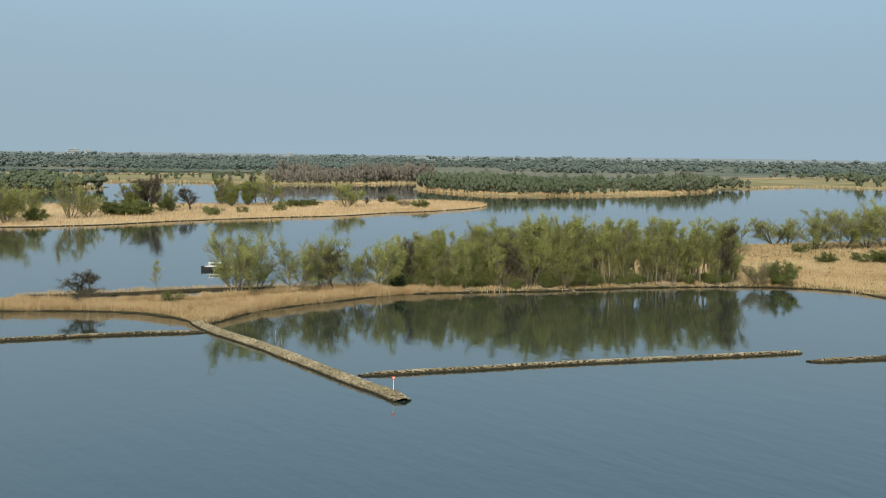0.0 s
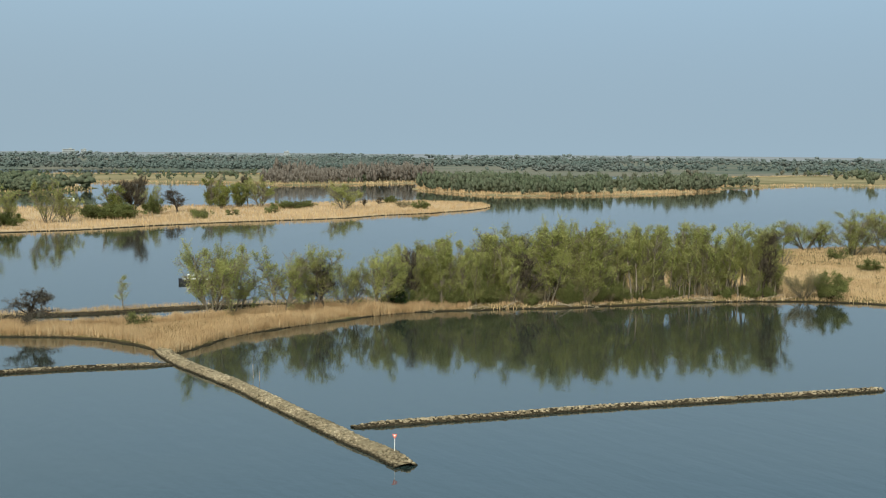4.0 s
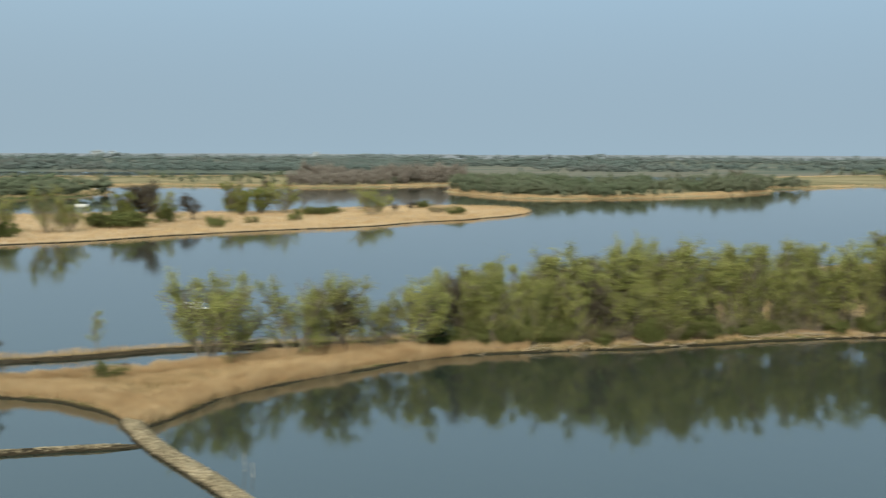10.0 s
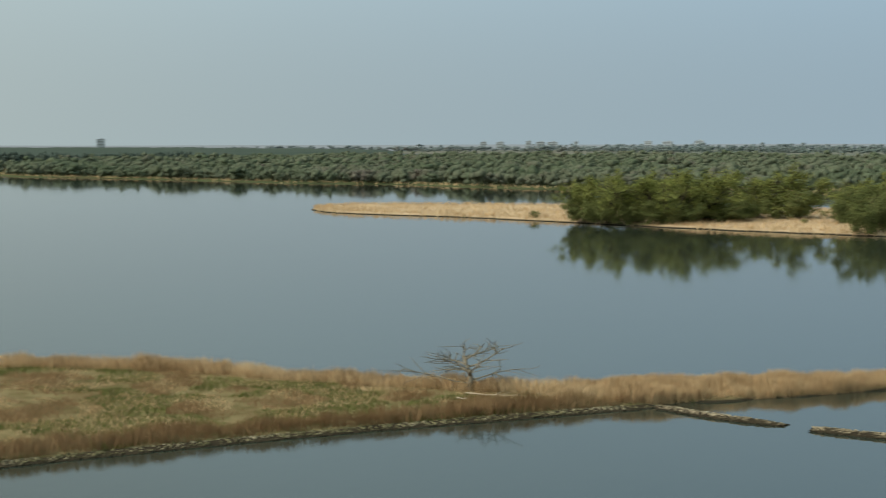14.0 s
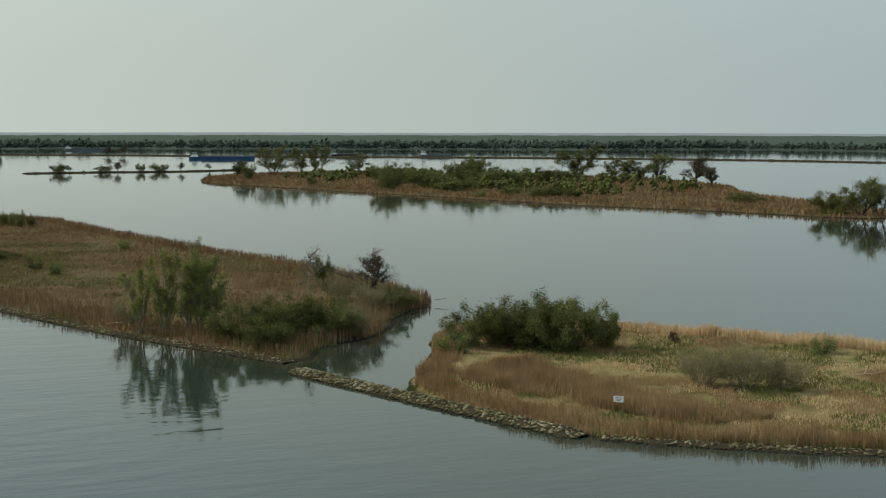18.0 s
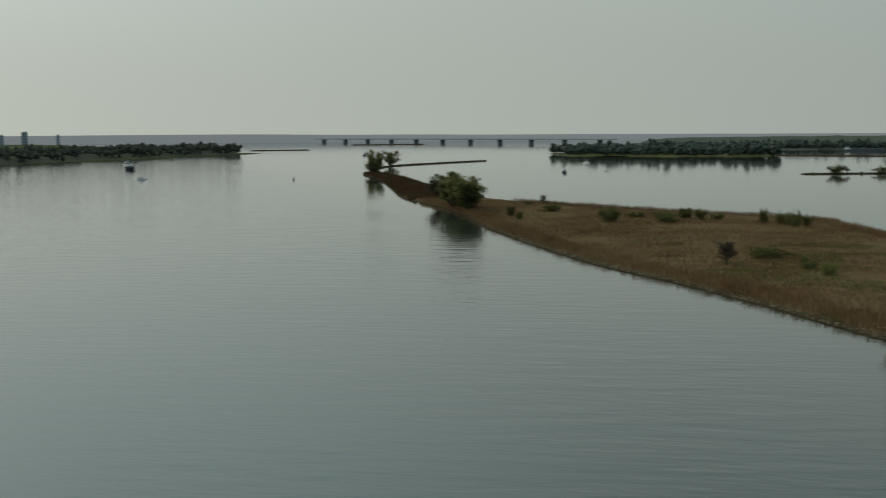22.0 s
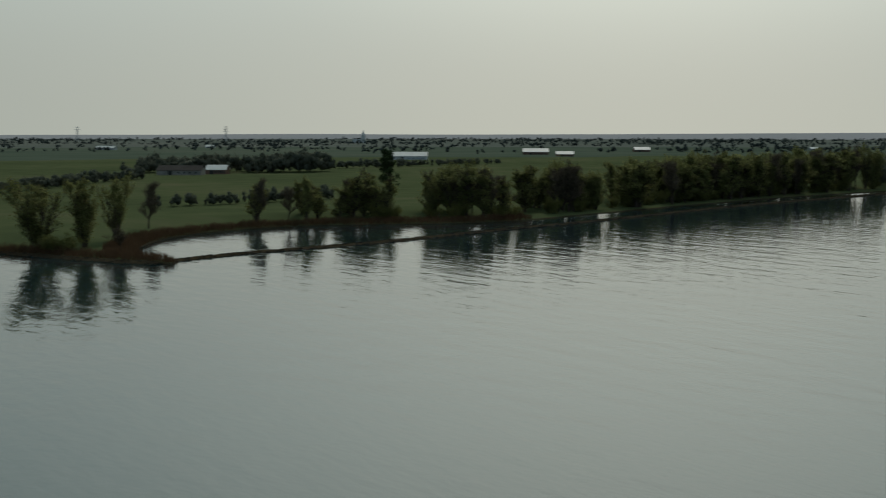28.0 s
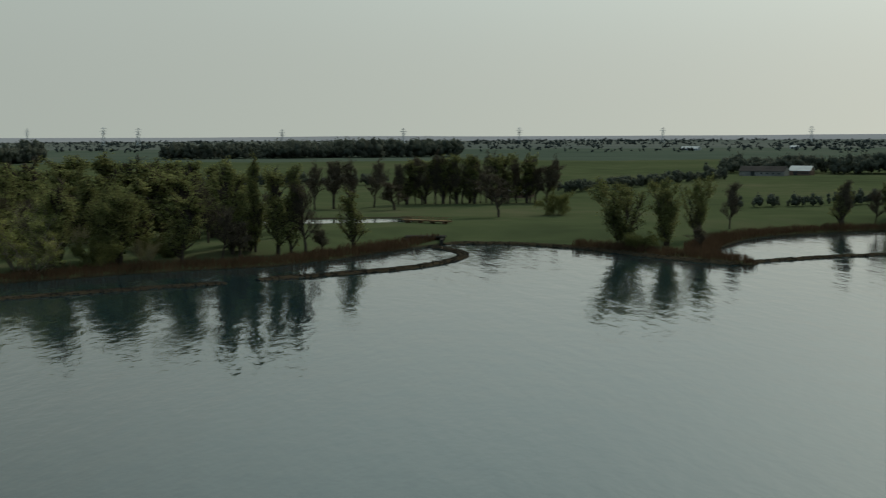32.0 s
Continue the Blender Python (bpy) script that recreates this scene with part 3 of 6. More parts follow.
# kind: grow settings, leaves per seat, leaf scatter, leaf size, leaf, bark, label, category
KINDS = {
    "willow": (dict(stems=5, length=7.4, spread=34, levels=2, kids=(12, 7), ratio=(0.42, 0.5), angle=44, rise=0.35, wander=0.1, radius=0.34, bare_base=0.16), 10, 0.22, 0.085, M_WILLOW, M_BARK, "yellow-green willow in young leaf with several leaning grey stems", "tree"),
    "alder": (dict(stems=2, length=9.2, spread=7, levels=2, kids=(18, 7), ratio=(0.25, 0.5), angle=36, rise=0.6, wander=0.07, radius=0.17, bare_base=0.1), 7, 0.2, 0.085, M_WILLOW, M_BARK, "slender upright willow with thin stems and feathery spring crown", "tree"),
    "pole": (dict(stems=2, length=9.4, spread=6, levels=2, kids=(12, 6), ratio=(0.24, 0.5), angle=38, rise=0.5, wander=0.06, radius=0.16, bare_base=0.42), 7, 0.2, 0.085, M_WILLOW, M_BARK, "slim willow with bare lower stems and a thin leafy top", "tree"),
    "aspen": (dict(stems=6, length=8.6, spread=14, levels=2, kids=(14, 5), ratio=(0.26, 0.5), angle=30, rise=0.6, wander=0.06, radius=0.36, bare_base=0.06), 7, 0.26, 0.12, M_ASPEN, M_BARK, "upright willow clump with yellow-green leaves down to the ground", "tree"),
    "maple": (dict(stems=3, length=7.6, spread=24, levels=2, kids=(13, 6), ratio=(0.42, 0.5), angle=44, rise=0.4, wander=0.1, radius=0.24, bare_base=0.15), 9, 0.3, 0.13, M_SHADED_LEAF, M_BARK_DARK, "broad tree with sparse spring foliage on the shore, coloured dark as backlit", "tree"),
    "sallow": (dict(stems=4, length=7.0, spread=30, levels=2, kids=(12, 6), ratio=(0.44, 0.5), angle=46, rise=0.35, wander=0.1, radius=0.24, bare_base=0.08), 10, 0.3, 0.13, M_ASPEN, M_BARK_DARK, "broad rounded willow in yellow-green leaf on the island", "tree"),
    "osier": (dict(stems=7, length=8.0, spread=18, levels=2, kids=(12, 6), ratio=(0.32, 0.5), angle=34, rise=0.5, wander=0.08, radius=0.26, bare_base=0.05), 5, 0.24, 0.14, M_POPLAR, M_BARK_DARK, "many-stemmed dark willow with thin spring leaf by the water", "tree"),
    "plume": (dict(stems=3, length=9.2, spread=7, levels=2, kids=(16, 6), ratio=(0.22, 0.5), angle=34, rise=0.7, wander=0.06, radius=0.24, bare_base=0.1), 8, 0.2, 0.085, M_ASPEN, M_BARK, "tall narrow willow plume with olive-green spring leaf", "tree"),
    "thicket": (dict(stems=11, length=4.6, spread=46, levels=2, kids=(8, 4), ratio=(0.4, 0.5), angle=46, rise=0.25, wander=0.1, radius=0.1, bare_base=0.08), 13, 0.25, 0.09, M_SHADED_LEAF, M_BARK_DARK, "dense rounded bush of the shore, coloured dark as backlit", "bush"),
    "poplar": (dict(stems=1, length=9.5, spread=4, levels=2, kids=(34, 5), ratio=(0.26, 0.5), angle=30, rise=0.8, wander=0.06, radius=0.2, bare_base=0.06), 6, 0.2, 0.13, M_POPLAR, M_BARK_DARK, "tall slender poplar with upswept branches and thin spring foliage", "tree"),
    "bush": (dict(stems=13, length=4.6, spread=46, levels=2, kids=(8, 4), ratio=(0.4, 0.5), angle=46, rise=0.25, wander=0.09, radius=0.1, bare_base=0.08), 10, 0.24, 0.11, M_BUSH, M_BARK_DARK, "dense rounded olive-green willow bush", "bush"),
    "shrub": (dict(stems=8, length=4.0, spread=50, levels=1, kids=(7,), ratio=(0.5,), angle=42, rise=0.2, wander=0.18, radius=0.2, bare_base=0.1), 10, 0.4, 0.17, M_BUSH, M_BARK_DARK, "low green shrub standing in dry reed", "bush"),
    "thin": (dict(stems=16, length=5.0, spread=38, levels=2, kids=(7, 4), ratio=(0.5, 0.5), angle=30, rise=0.4, wander=0.12, radius=0.2, bare_base=0.15), 4, 0.2, 0.14, M_THIN, M_BARK, "open brownish bush of thin budding twigs", "bush"),
    "bare": (dict(stems=1, length=8.6, spread=6, levels=2, kids=(22, 9), ratio=(0.36, 0.5), angle=40, rise=0.6, wander=0.1, radius=0.2, bare_base=0.25), 4, 0.2, 0.22, M_TWIG, M_BARK_DARK, "leafless tree with a fine haze of brown twigs", "tree"),
    "dead": (dict(stems=1, length=5.2, spread=8, levels=2, kids=(11, 9), ratio=(0.75, 0.5), angle=58, rise=0.2, wander=0.16, radius=0.2, bare_base=0.25), 0, 0, 0, M_THIN, M_BARK, "dead grey tree with bare crooked limbs", "tree"),
    "pine": (dict(stems=1, length=8.0, spread=4, levels=2, kids=(16, 7), ratio=(0.55, 0.45), angle=72, rise=0.15, wander=0.12, radius=0.3, bare_base=0.25), 13, 0.3, 0.12, M_PINE, M_BARK_DARK, "dark broad alder with layered grey crown", "tree"),
    "birch": (dict(stems=1, length=9.0, spread=3, levels=2, kids=(16, 4), ratio=(0.3, 0.5), angle=42, rise=0.5, wander=0.08, radius=0.16, bare_base=0.2), 16, 0.25, 0.075, M_WILLOW, M_BARK, "small slim birch with pale green leaves", "tree"),
    "fir": (dict(stems=1, length=10.0, spread=2, levels=1, kids=(46,), ratio=(0.3,), angle=70, rise=0.1, wander=0.05, radius=0.2, bare_base=0.06), 9, 0.3, 0.34, M_FIR, M_BARK_DARK, "dark narrow evergreen conifer", "tree"),
}
VARIANTS = {"maple": 4, "sallow": 4, "osier": 4, "plume": 3, "thicket": 4, "aspen": 3, "willow": 6, "alder": 7, "pole": 4, "poplar": 5, "bush": 4, "shrub": 2, "thin": 2, "bare": 3, "dead": 2}
stock = {}


def make_tree(kind):
    setting, leaves, scatter, size, leaf, bark, label, category = KINDS[kind]
    branches, seats, grain = grow(**setting)
    v, f = tubes(branches)
    top = np.percentile(seats[:, 2], 96)
    wide = 2 * np.percentile(np.hypot(seats[:, 0], seats[:, 1]), 82)
    name = {"bush": "willow_bush", "shrub": "shrub", "thin": "twig_bush", "bare": "bare_tree", "dead": "dead_tree", "pine": "dark_alder_tree", "alder": "slender_willow_tree", "pole": "slim_willow_tree", "sallow": "round_willow_tree", "osier": "osier_willow_tree", "plume": "plume_willow_tree", "aspen": "upright_willow_tree", "maple": "shore_tree", "thicket": "dark_bush"}.get(kind, kind + "_tree")
    root = tagged(new(name), label, category)
    solid("trunk", v, f, bark, root)
    if leaves:
        # young leaves sit in tufts, with gaps between them
        k = rng.uniform(0, 90)
        tuft = vnoise(seats[:, 0] + 0.8 * seats[:, 2] + k, seats[:, 1] - 0.6 * seats[:, 2], 1.0, 2) > (0.41 if kind not in ("fir", "thin", "bare") else 0.0)
        seats, grain = seats[tuft], grain[tuft]
        p = np.repeat(seats, leaves, 0) + rng.normal(0, scatter, (len(seats) * leaves, 3))
        ok = p[:, 2] > 0.1
        lv, lf = sprigs(p[ok], size, np.repeat(grain, leaves, 0)[ok], 0.12) if kind in ("thin", "bare") else sprigs(p[ok], size, aspect=0.55)
        solid("crown", lv, lf, leaf, root)
    return root, top, max(wide, 1.0)


def plant(kind, x, y, h, w, group, z=0.4):
    """A tree of that kind, h high and about w wide, from one of a few grown shapes."""
    pool = stock.setdefault(kind, [])
    if len(pool) < VARIANTS.get(kind, 1):
        root, top, wide = make_tree(kind)
        pool.append((root, top, wide))
        fresh = True
    else:
        root, top, wide = pool[rng.integers(len(pool))]
        fresh = False
    sz = h / top
    sx = min(max(w / wide if w else sz, sz * 0.45), sz * 2.4)
    m = Matrix.LocRotScale((x, y, z), Euler((0, 0, rng.uniform(0, 6.28))), (sx, sx, sz))
    if fresh:
        root.matrix_basis = m
        ob = root
    else:
        ob = copy_thing(root, m @ Matrix.Diagonal((*root.scale, 1)).inverted())
    return tagged(ob, group=group)


def lumps(detail, count=5):
    """Uneven rounded masses for the inside of far crowns."""
    out = []
    for k in range(count):
        bm = bmesh.new()
        bmesh.ops.create_icosphere(bm, subdivisions=detail, radius=1.0)
        bm.verts.index_update()
        v = np.array([w.co[:] for w in bm.verts]) * rng.uniform(0.72, 1.18, (len(bm.verts), 1))
        out.append((v, np.array([[w.index for w in p.verts] for p in bm.faces])))
        bm.free()
    return out


LUMPS = lumps(1)


def wood(name, poly, count, height, mat, label, cards=24, size=1.0, z=0.5, band=None, patch=0.0, gap=0.5, lobes=5, slim=1.0, within=None):
    """A wood too far to count: every crown a cluster of uneven leafy masses with loose sprays round them, joined."""
    lo, hi = poly.min(0), poly.max(0)
    pts = np.zeros((0, 2))
    for _ in range(60):
        p = rng.uniform(lo, hi, (count * 3, 2))
        s = inside_distance(p[:, 0], p[:, 1], poly)
        ok = s > 0
        if band:
            ok &= s < band
        if patch:
            ok &= vnoise(p[:, 0], p[:, 1] * 1.7, patch, 3) > gap
        if within is not None:
            ok[ok] = inside_distance(p[ok, 0], p[ok, 1], within) > 10
        pts = np.concatenate([pts, p[ok]])
        if len(pts) >= count:
            break
    pts = pts[:count]
    count = len(pts)
    h = height * rng.uniform(0.65, 1.1, count) * (0.6 + 0.8 * vnoise(pts[:, 0], pts[:, 1], 60.0, 2))
    r = h * rng.uniform(0.3, 0.44, count) * slim
    mid = np.stack([pts[:, 0], pts[:, 1], z + h * 0.5], 1)
    half = np.stack([r, r, h * 0.5], 1)
    u = rng.normal(size=(count, lobes, 3))
    u /= np.linalg.norm(u, axis=2)[..., None]
    u[:, 0] *= 0.15
    c = mid[:, None] + u * half[:, None] * 0.58
    rad = half[:, None] * rng.uniform(0.28, 0.48, (count, lobes, 1))
    root = tagged(new(name), label, "woodland", kind="stuff")
    fc, fr = c.reshape(-1, 3), rad.reshape(-1, 3)
    which = rng.integers(0, len(LUMPS), len(fc))
    vs, fs, k = [], [], 0
    for j, (sv, sf) in enumerate(LUMPS):
        sel = which == j
        vs.append((fc[sel][:, None] + sv[None] * fr[sel][:, None]).reshape(-1, 3))
        fs.append((sf[None] + (np.arange(sel.sum()) * len(sv))[:, None, None]).reshape(-1, 3) + k)
        k += sel.sum() * len(sv)
    tagged(solid("crowns", np.concatenate(vs), np.concatenate(fs), mat, root, smooth=True), kind="stuff")
    i, j = np.repeat(np.arange(count), cards), rng.integers(0, lobes, count * cards)
    d = rng.normal(size=(count * cards, 3))
    d[:, 2] += 0.3
    d /= np.linalg.norm(d, axis=1)[:, None]
    v, f = sprigs(c[i, j] + d * rad[i, j] * rng.uniform(0.8, 1.45, (count * cards, 1)), h[i] * 0.05 * size, None, 0.55)
    tagged(solid("sprays", v, f, mat, root), kind="stuff")
    return root


def sector(b0, b1, d0, d1):
    """A stretch of land by bearings and distances from the river's middle."""
    b = np.radians(np.linspace(b0, b1, 9))
    return np.array([(-6 - d0 * math.sin(a), 104 + d0 * math.cos(a)) for a in b] + [(-6 - d1 * math.sin(a), 104 + d1 * math.cos(a)) for a in b[::-1]])


def strip(line, inland):
    """The belt of land between a shore and the same line shifted inland."""
    a = np.array(line, float)
    return np.concatenate([a, (a + inland)[::-1]])


def canopy(name, poly, res, height, mat, label, rough=0.3):
    """The closed roof of a far wood: one rolling, uneven surface of crowns."""
    lo, hi = poly.min(0) - 10, poly.max(0) + 10

    def rise(x, y):
        s = inside_distance(x, y, poly)
        crowns = 0.7 + 0.3 * vnoise(x, y, 90.0, 3) + rough * (vnoise(x + 500, y, 22.0, 2) - 0.5)
        return np.where(s > 0, height * crowns * (1 - np.exp(-np.maximum(s, 0) / 7)), -1.0)

    ob = grid_land(name, np.arange(lo[0], hi[0], res), np.arange(lo[1], hi[1], res), rise, lambda x, y: inside_distance(x, y, poly) > -res, mat, label, "woodland")
    return tagged(ob, kind="stuff")


# ---- water and land ----
def disc(name, cx, cy, radius, z, mat, label):
    rings = [0, 60, 150, 300, 600, 1200, 2400, radius]
    n = 96
    v = [(cx, cy, z)]
    for r in rings[1:]:
        v += [(cx + r * math.cos(2 * math.pi * k / n), cy + r * math.sin(2 * math.pi * k / n), z) for k in range(n)]
    f = []
    for i in range(1, len(rings) - 1):
        a, b = 1 + (i - 1) * n, 1 + i * n
        f += [(a + k, b + k, b + (k + 1) % n, a + (k + 1) % n) for k in range(n)]
    cap = [(0, 1 + k, 1 + (k + 1) % n, 1 + (k + 1) % n) for k in range(n)]
    me = bpy.data.meshes.new(name)
    me.from_pydata(v, [], f + [c[:3] for c in cap])
    me.materials.append(mat)
    return tagged(new(name, me), label, "water", kind="structure")


disc("water", -6, 104, 4900, 0.0, M_WATER, "calm grey-blue river water with fine ripples")

BANK = island("ground_reed_bank", [
    (-48, 273), (-56, 283), (-66, 291), (-78, 293), (-92, 292), (-112, 288), (-119, 279), (-122, 267), (-125, 254), (-130, 240), (-134, 229),
    (-144, 190), (-150, 160), (-154, 130), (-158, 112), (-172, 97), (-186, 89), (-205, 90), (-226, 89), (-238, 95), (-243, 110), (-239, 125),
    (-230, 142), (-222, 160), (-210, 176), (-196, 190), (-178, 201), (-160, 215), (-149, 225), (-143, 240), (-134, 256), (-128, 268), (-123, 284), (-116, 299),
    (-99, 304), (-85, 306), (-76, 308), (-60, 315), (-47, 326), (-38, 333), (-28, 338), (-10, 348), (2, 375), (40, 440), (90, 505), (118, 528), (181, 555), (300, 570),
    (310, 300), (180, 300), (128, 322), (114, 338), (107, 355), (97, 361), (82, 364), (54, 359), (30, 348), (8, 342), (-6, 337), (-18, 327), (-25, 318), (-34, 307), (-42, 293)],
    1.6, 0.7, M_STRAW, "flat marshy bank of pale trampled reed litter", bank=0.7)
STRIP = island("ground_inner_strip", [(-100, 319), (-85, 324), (-72, 331), (-59, 340), (-38, 347), (-10, 356), (-8, 362), (-38, 352), (-60, 345), (-74, 336), (-87, 329), (-101, 323)], 1.3, 0.7, M_STRAW, "narrow old bank of reed and stones in the water", wobble=0.7)
ISLE_M = island("ground_long_island", [
    (-205, 69), (-220, 48), (-235, 29), (-258, 4), (-285, -28), (-314, -66), (-353, -108), (-414, -169), (-485, -233), (-571, -326), (-690, -430), (-788, -516), (-878, -605), (-900, -612),
    (-892, -594), (-800, -498), (-700, -405), (-600, -300), (-550, -215), (-525, -140), (-520, -112), (-505, -75), (-482, -58), (-438, -26), (-382, 16), (-349, 45), (-305, 72), (-285, 83), (-270, 86), (-252, 80), (-232, 80), (-217, 72)],
    3.0, 0.8, M_STRAW_BROWN, "long low island of brown reed between two channels", wobble=1.6)
ISLE_2 = island("ground_west_island", [
    (-860, -100), (-814, -58), (-750, 3), (-706, 50), (-654, 98), (-616, 140), (-581, 190), (-552, 220), (-543, 243), (-560, 252), (-600, 255), (-645, 250), (-690, 232), (-760, 222), (-830, 226),
    (-900, 208), (-960, 182), (-1000, 120), (-1045, 30), (-1060, -60), (-1010, -112), (-938, -122)], 5.0, 0.9, M_STRAW_BROWN, "low reed island with green scrub along its middle", wobble=2.5)
ISLE_1 = island("ground_north_island", [
    (24, 860), (-8, 794), (-34, 766), (-56, 728), (-97, 694), (-133, 653), (-163, 612), (-212, 581), (-253, 548), (-319, 508), (-389, 487), (-454, 474), (-491, 465), (-532, 449), (-580, 436), (-628, 466),
    (-606, 514), (-561, 555), (-480, 600), (-400, 690), (-371, 723), (-325, 764), (-226, 821), (-138, 850), (-85, 900), (-38, 946), (-8, 944), (26, 915)], 4.0, 0.9, M_PALE_STRAW, "long pale reed island across the channel", wobble=2.5)
WOOD_W = island("ground_west_wood", [
    (-1388, 522), (-1224, 565), (-1077, 614), (-987, 632), (-875, 692), (-744, 712), (-517, 873), (-417, 947), (-345, 1040), (-295, 1097), (-300, 1200), (-420, 1390), (-700, 1650), (-1200, 1900), (-2000, 1700), (-2100, 1000), (-1700, 640)],
    14, 1.0, M_UNDER, "low wooded marsh with a pale reed fringe", wobble=6)
WOOD_N = island("ground_north_wood", [(-420, 1400), (-300, 1385), (-186, 1365), (-143, 1340), (-80, 1400), (-28, 1465), (60, 1620), (-60, 1900), (-330, 1830), (-420, 1780), (-620, 1700)], 14, 1.0, M_FARLAND, "brown meadow in front of a leafless alder wood", wobble=6)
ISLE_N = island("ground_far_island", [(-20, 1221), (30, 1102), (100, 1105), (160, 1150), (224, 1225), (261, 1313), (200, 1400), (100, 1390), (14, 1371), (-25, 1290)], 9, 1.0, M_FARLAND, "far wooded island with a reed shore", wobble=5)
WOOD_E = island("ground_east_wood", [(270, 1350), (382, 1470), (478, 1455), (600, 1400), (1000, 1500), (1100, 2200), (500, 2000), (300, 1700)], 16, 1.0, M_FARLAND, "flat reed shore before a green wood", wobble=6)
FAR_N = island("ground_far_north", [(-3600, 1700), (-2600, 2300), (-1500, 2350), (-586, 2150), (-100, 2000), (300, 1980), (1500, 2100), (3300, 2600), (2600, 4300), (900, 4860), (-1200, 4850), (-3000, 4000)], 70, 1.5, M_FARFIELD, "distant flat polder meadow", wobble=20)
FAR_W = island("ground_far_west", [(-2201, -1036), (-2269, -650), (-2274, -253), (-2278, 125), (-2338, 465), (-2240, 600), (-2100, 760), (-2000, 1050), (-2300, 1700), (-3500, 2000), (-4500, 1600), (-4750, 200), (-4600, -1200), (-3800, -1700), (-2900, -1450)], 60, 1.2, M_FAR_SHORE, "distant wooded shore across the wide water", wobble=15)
ISLE_W = island("ground_wood_island", [(-1800, -985), (-1690, -890), (-1625, -840), (-1622, -711), (-1660, -590), (-1770, -610), (-1850, -800), (-1860, -960)], 12, 1.0, M_UNDER, "low island covered with dark wood", wobble=5)

# the farmland shore: one sheet, fine by the water and coarser inland
SHORE = [(4600, 1900), (1500, 620), (520, 110), (270, -70), (222, -120), (196, -163), (181, -185), (166, -203), (160, -224), (156, -250), (154, -268), (149, -283), (131, -286), (114, -282), (102, -276), (81, -262), (60, -250), (50, -247), (54, -256), (66, -275),
         (68, -321), (56, -354), (28, -383), (-3, -391), (-44, -402), (-90, -452), (-150, -522), (-225, -600), (-290, -655), (-395, -760), (-520, -905), (-690, -1022), (-896, -1150), (-1290, -1335), (-1600, -1440), (-1720, -1560), (-2400, -2700), (-3000, -3900)]
south = np.concatenate([curve(SHORE, False, 5), [(-2300, -4750), (0, -4800), (3000, -3900), (4850, -1000)]])


def steps(lo, a, b, hi, fine, grow_by=1.12):
    out = list(np.arange(a, b, fine))
    s, x = fine, a
    while x > lo:
        s = min(s * grow_by, 160)
        x -= s
        out.insert(0, x)
    s, x = fine, out[-1]
    while x < hi:
        s = min(s * grow_by, 160)
        x += s
        out.append(x)
    return np.array(out)


CANAL = np.array([(198, -366), (228, -348), (255, -330), (294, -308), (356, -280), (370, -305), (310, -335), (272, -358), (245, -376), (215, -392)], float)


def south_height(x, y):
    s = inside_distance(x, y, south) + (vnoise(x, y, 12.0) - 0.5) * 3.0
    z = 0.9 * (1 - np.exp(-np.maximum(s, 0) / 3))
    dike = np.clip((s - 14) / 22, 0, 1) * np.clip((80 - s) / 20, 0, 1)
    z = z + 2.2 * np.clip((212 - x) / 30, 0.1, 1) * dike * dike * (3 - 2 * dike) + (vnoise(x, y, 30.0) - 0.5) * 0.5 * np.clip(s / 30, 0, 1)
    pond = inside_distance(x, y, CANAL)
    z = np.where(pond > -14, np.minimum(z, 0.2 - np.clip(pond + 3, -12, 3) * 0.25), z)
    return np.where(s > 0, z, np.maximum(s * 0.35, -1.2))


grid_land("ground_farmland", steps(-4900, -260, 330, 4800, 3.5), steps(-4900, -560, -90, 1800, 3.5), south_height, lambda x, y: inside_distance(x, y, south) > -8, M_FIELD, "flat green pasture and ploughed fields behind the river dike")

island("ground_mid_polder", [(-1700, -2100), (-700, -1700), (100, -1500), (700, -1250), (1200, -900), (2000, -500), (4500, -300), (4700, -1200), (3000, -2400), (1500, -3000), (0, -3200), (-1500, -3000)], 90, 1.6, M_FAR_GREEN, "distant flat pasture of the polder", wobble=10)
island("ground_far_polder", [(-2300, -2950), (-900, -2500), (300, -2450), (1500, -2000), (3000, -1400), (4600, -1000), (4400, -2000), (3000, -3700), (0, -4750), (-2000, -4300)], 120, 2.2, M_FAR_FIELDS, "flat fields near the horizon, coloured pale for haze", wobble=20)


def rim():
    """The last line of woods, all round, as far as the eye goes; their glow stands in for haze."""
    n = 720
    v, f = [], []
    for k in range(n):
        a = 2 * math.pi * k / n
        b = math.degrees(2 * math.pi - a)
        h = 17.0 + 13.0 * math.exp(-((b - 143) / 24) ** 2) + 4.0 * math.exp(-((b - 95) / 30) ** 2) + 2.6 * (vnoise(np.array(k * 1.0), np.array(3.0), 14.0, 3) - 0.5) * 2
        for r, z in ((4740, -1), (4760, h * 0.9), (4800, h), (4860, -1)):
            v.append((-6 + r * math.sin(a), 104 + r * math.cos(a), float(z)))
    for k in range(n):
        a, b = k * 4, ((k + 1) % n) * 4
        f += [(a + j, b + j, b + j + 1, a + j + 1) for j in range(3)]
    return tagged(solid("backdrop", v, f, M_WOOD_RIM), "line of distant woods on the horizon, glowing as pale bluish haze", "backdrop", kind="structure")


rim()


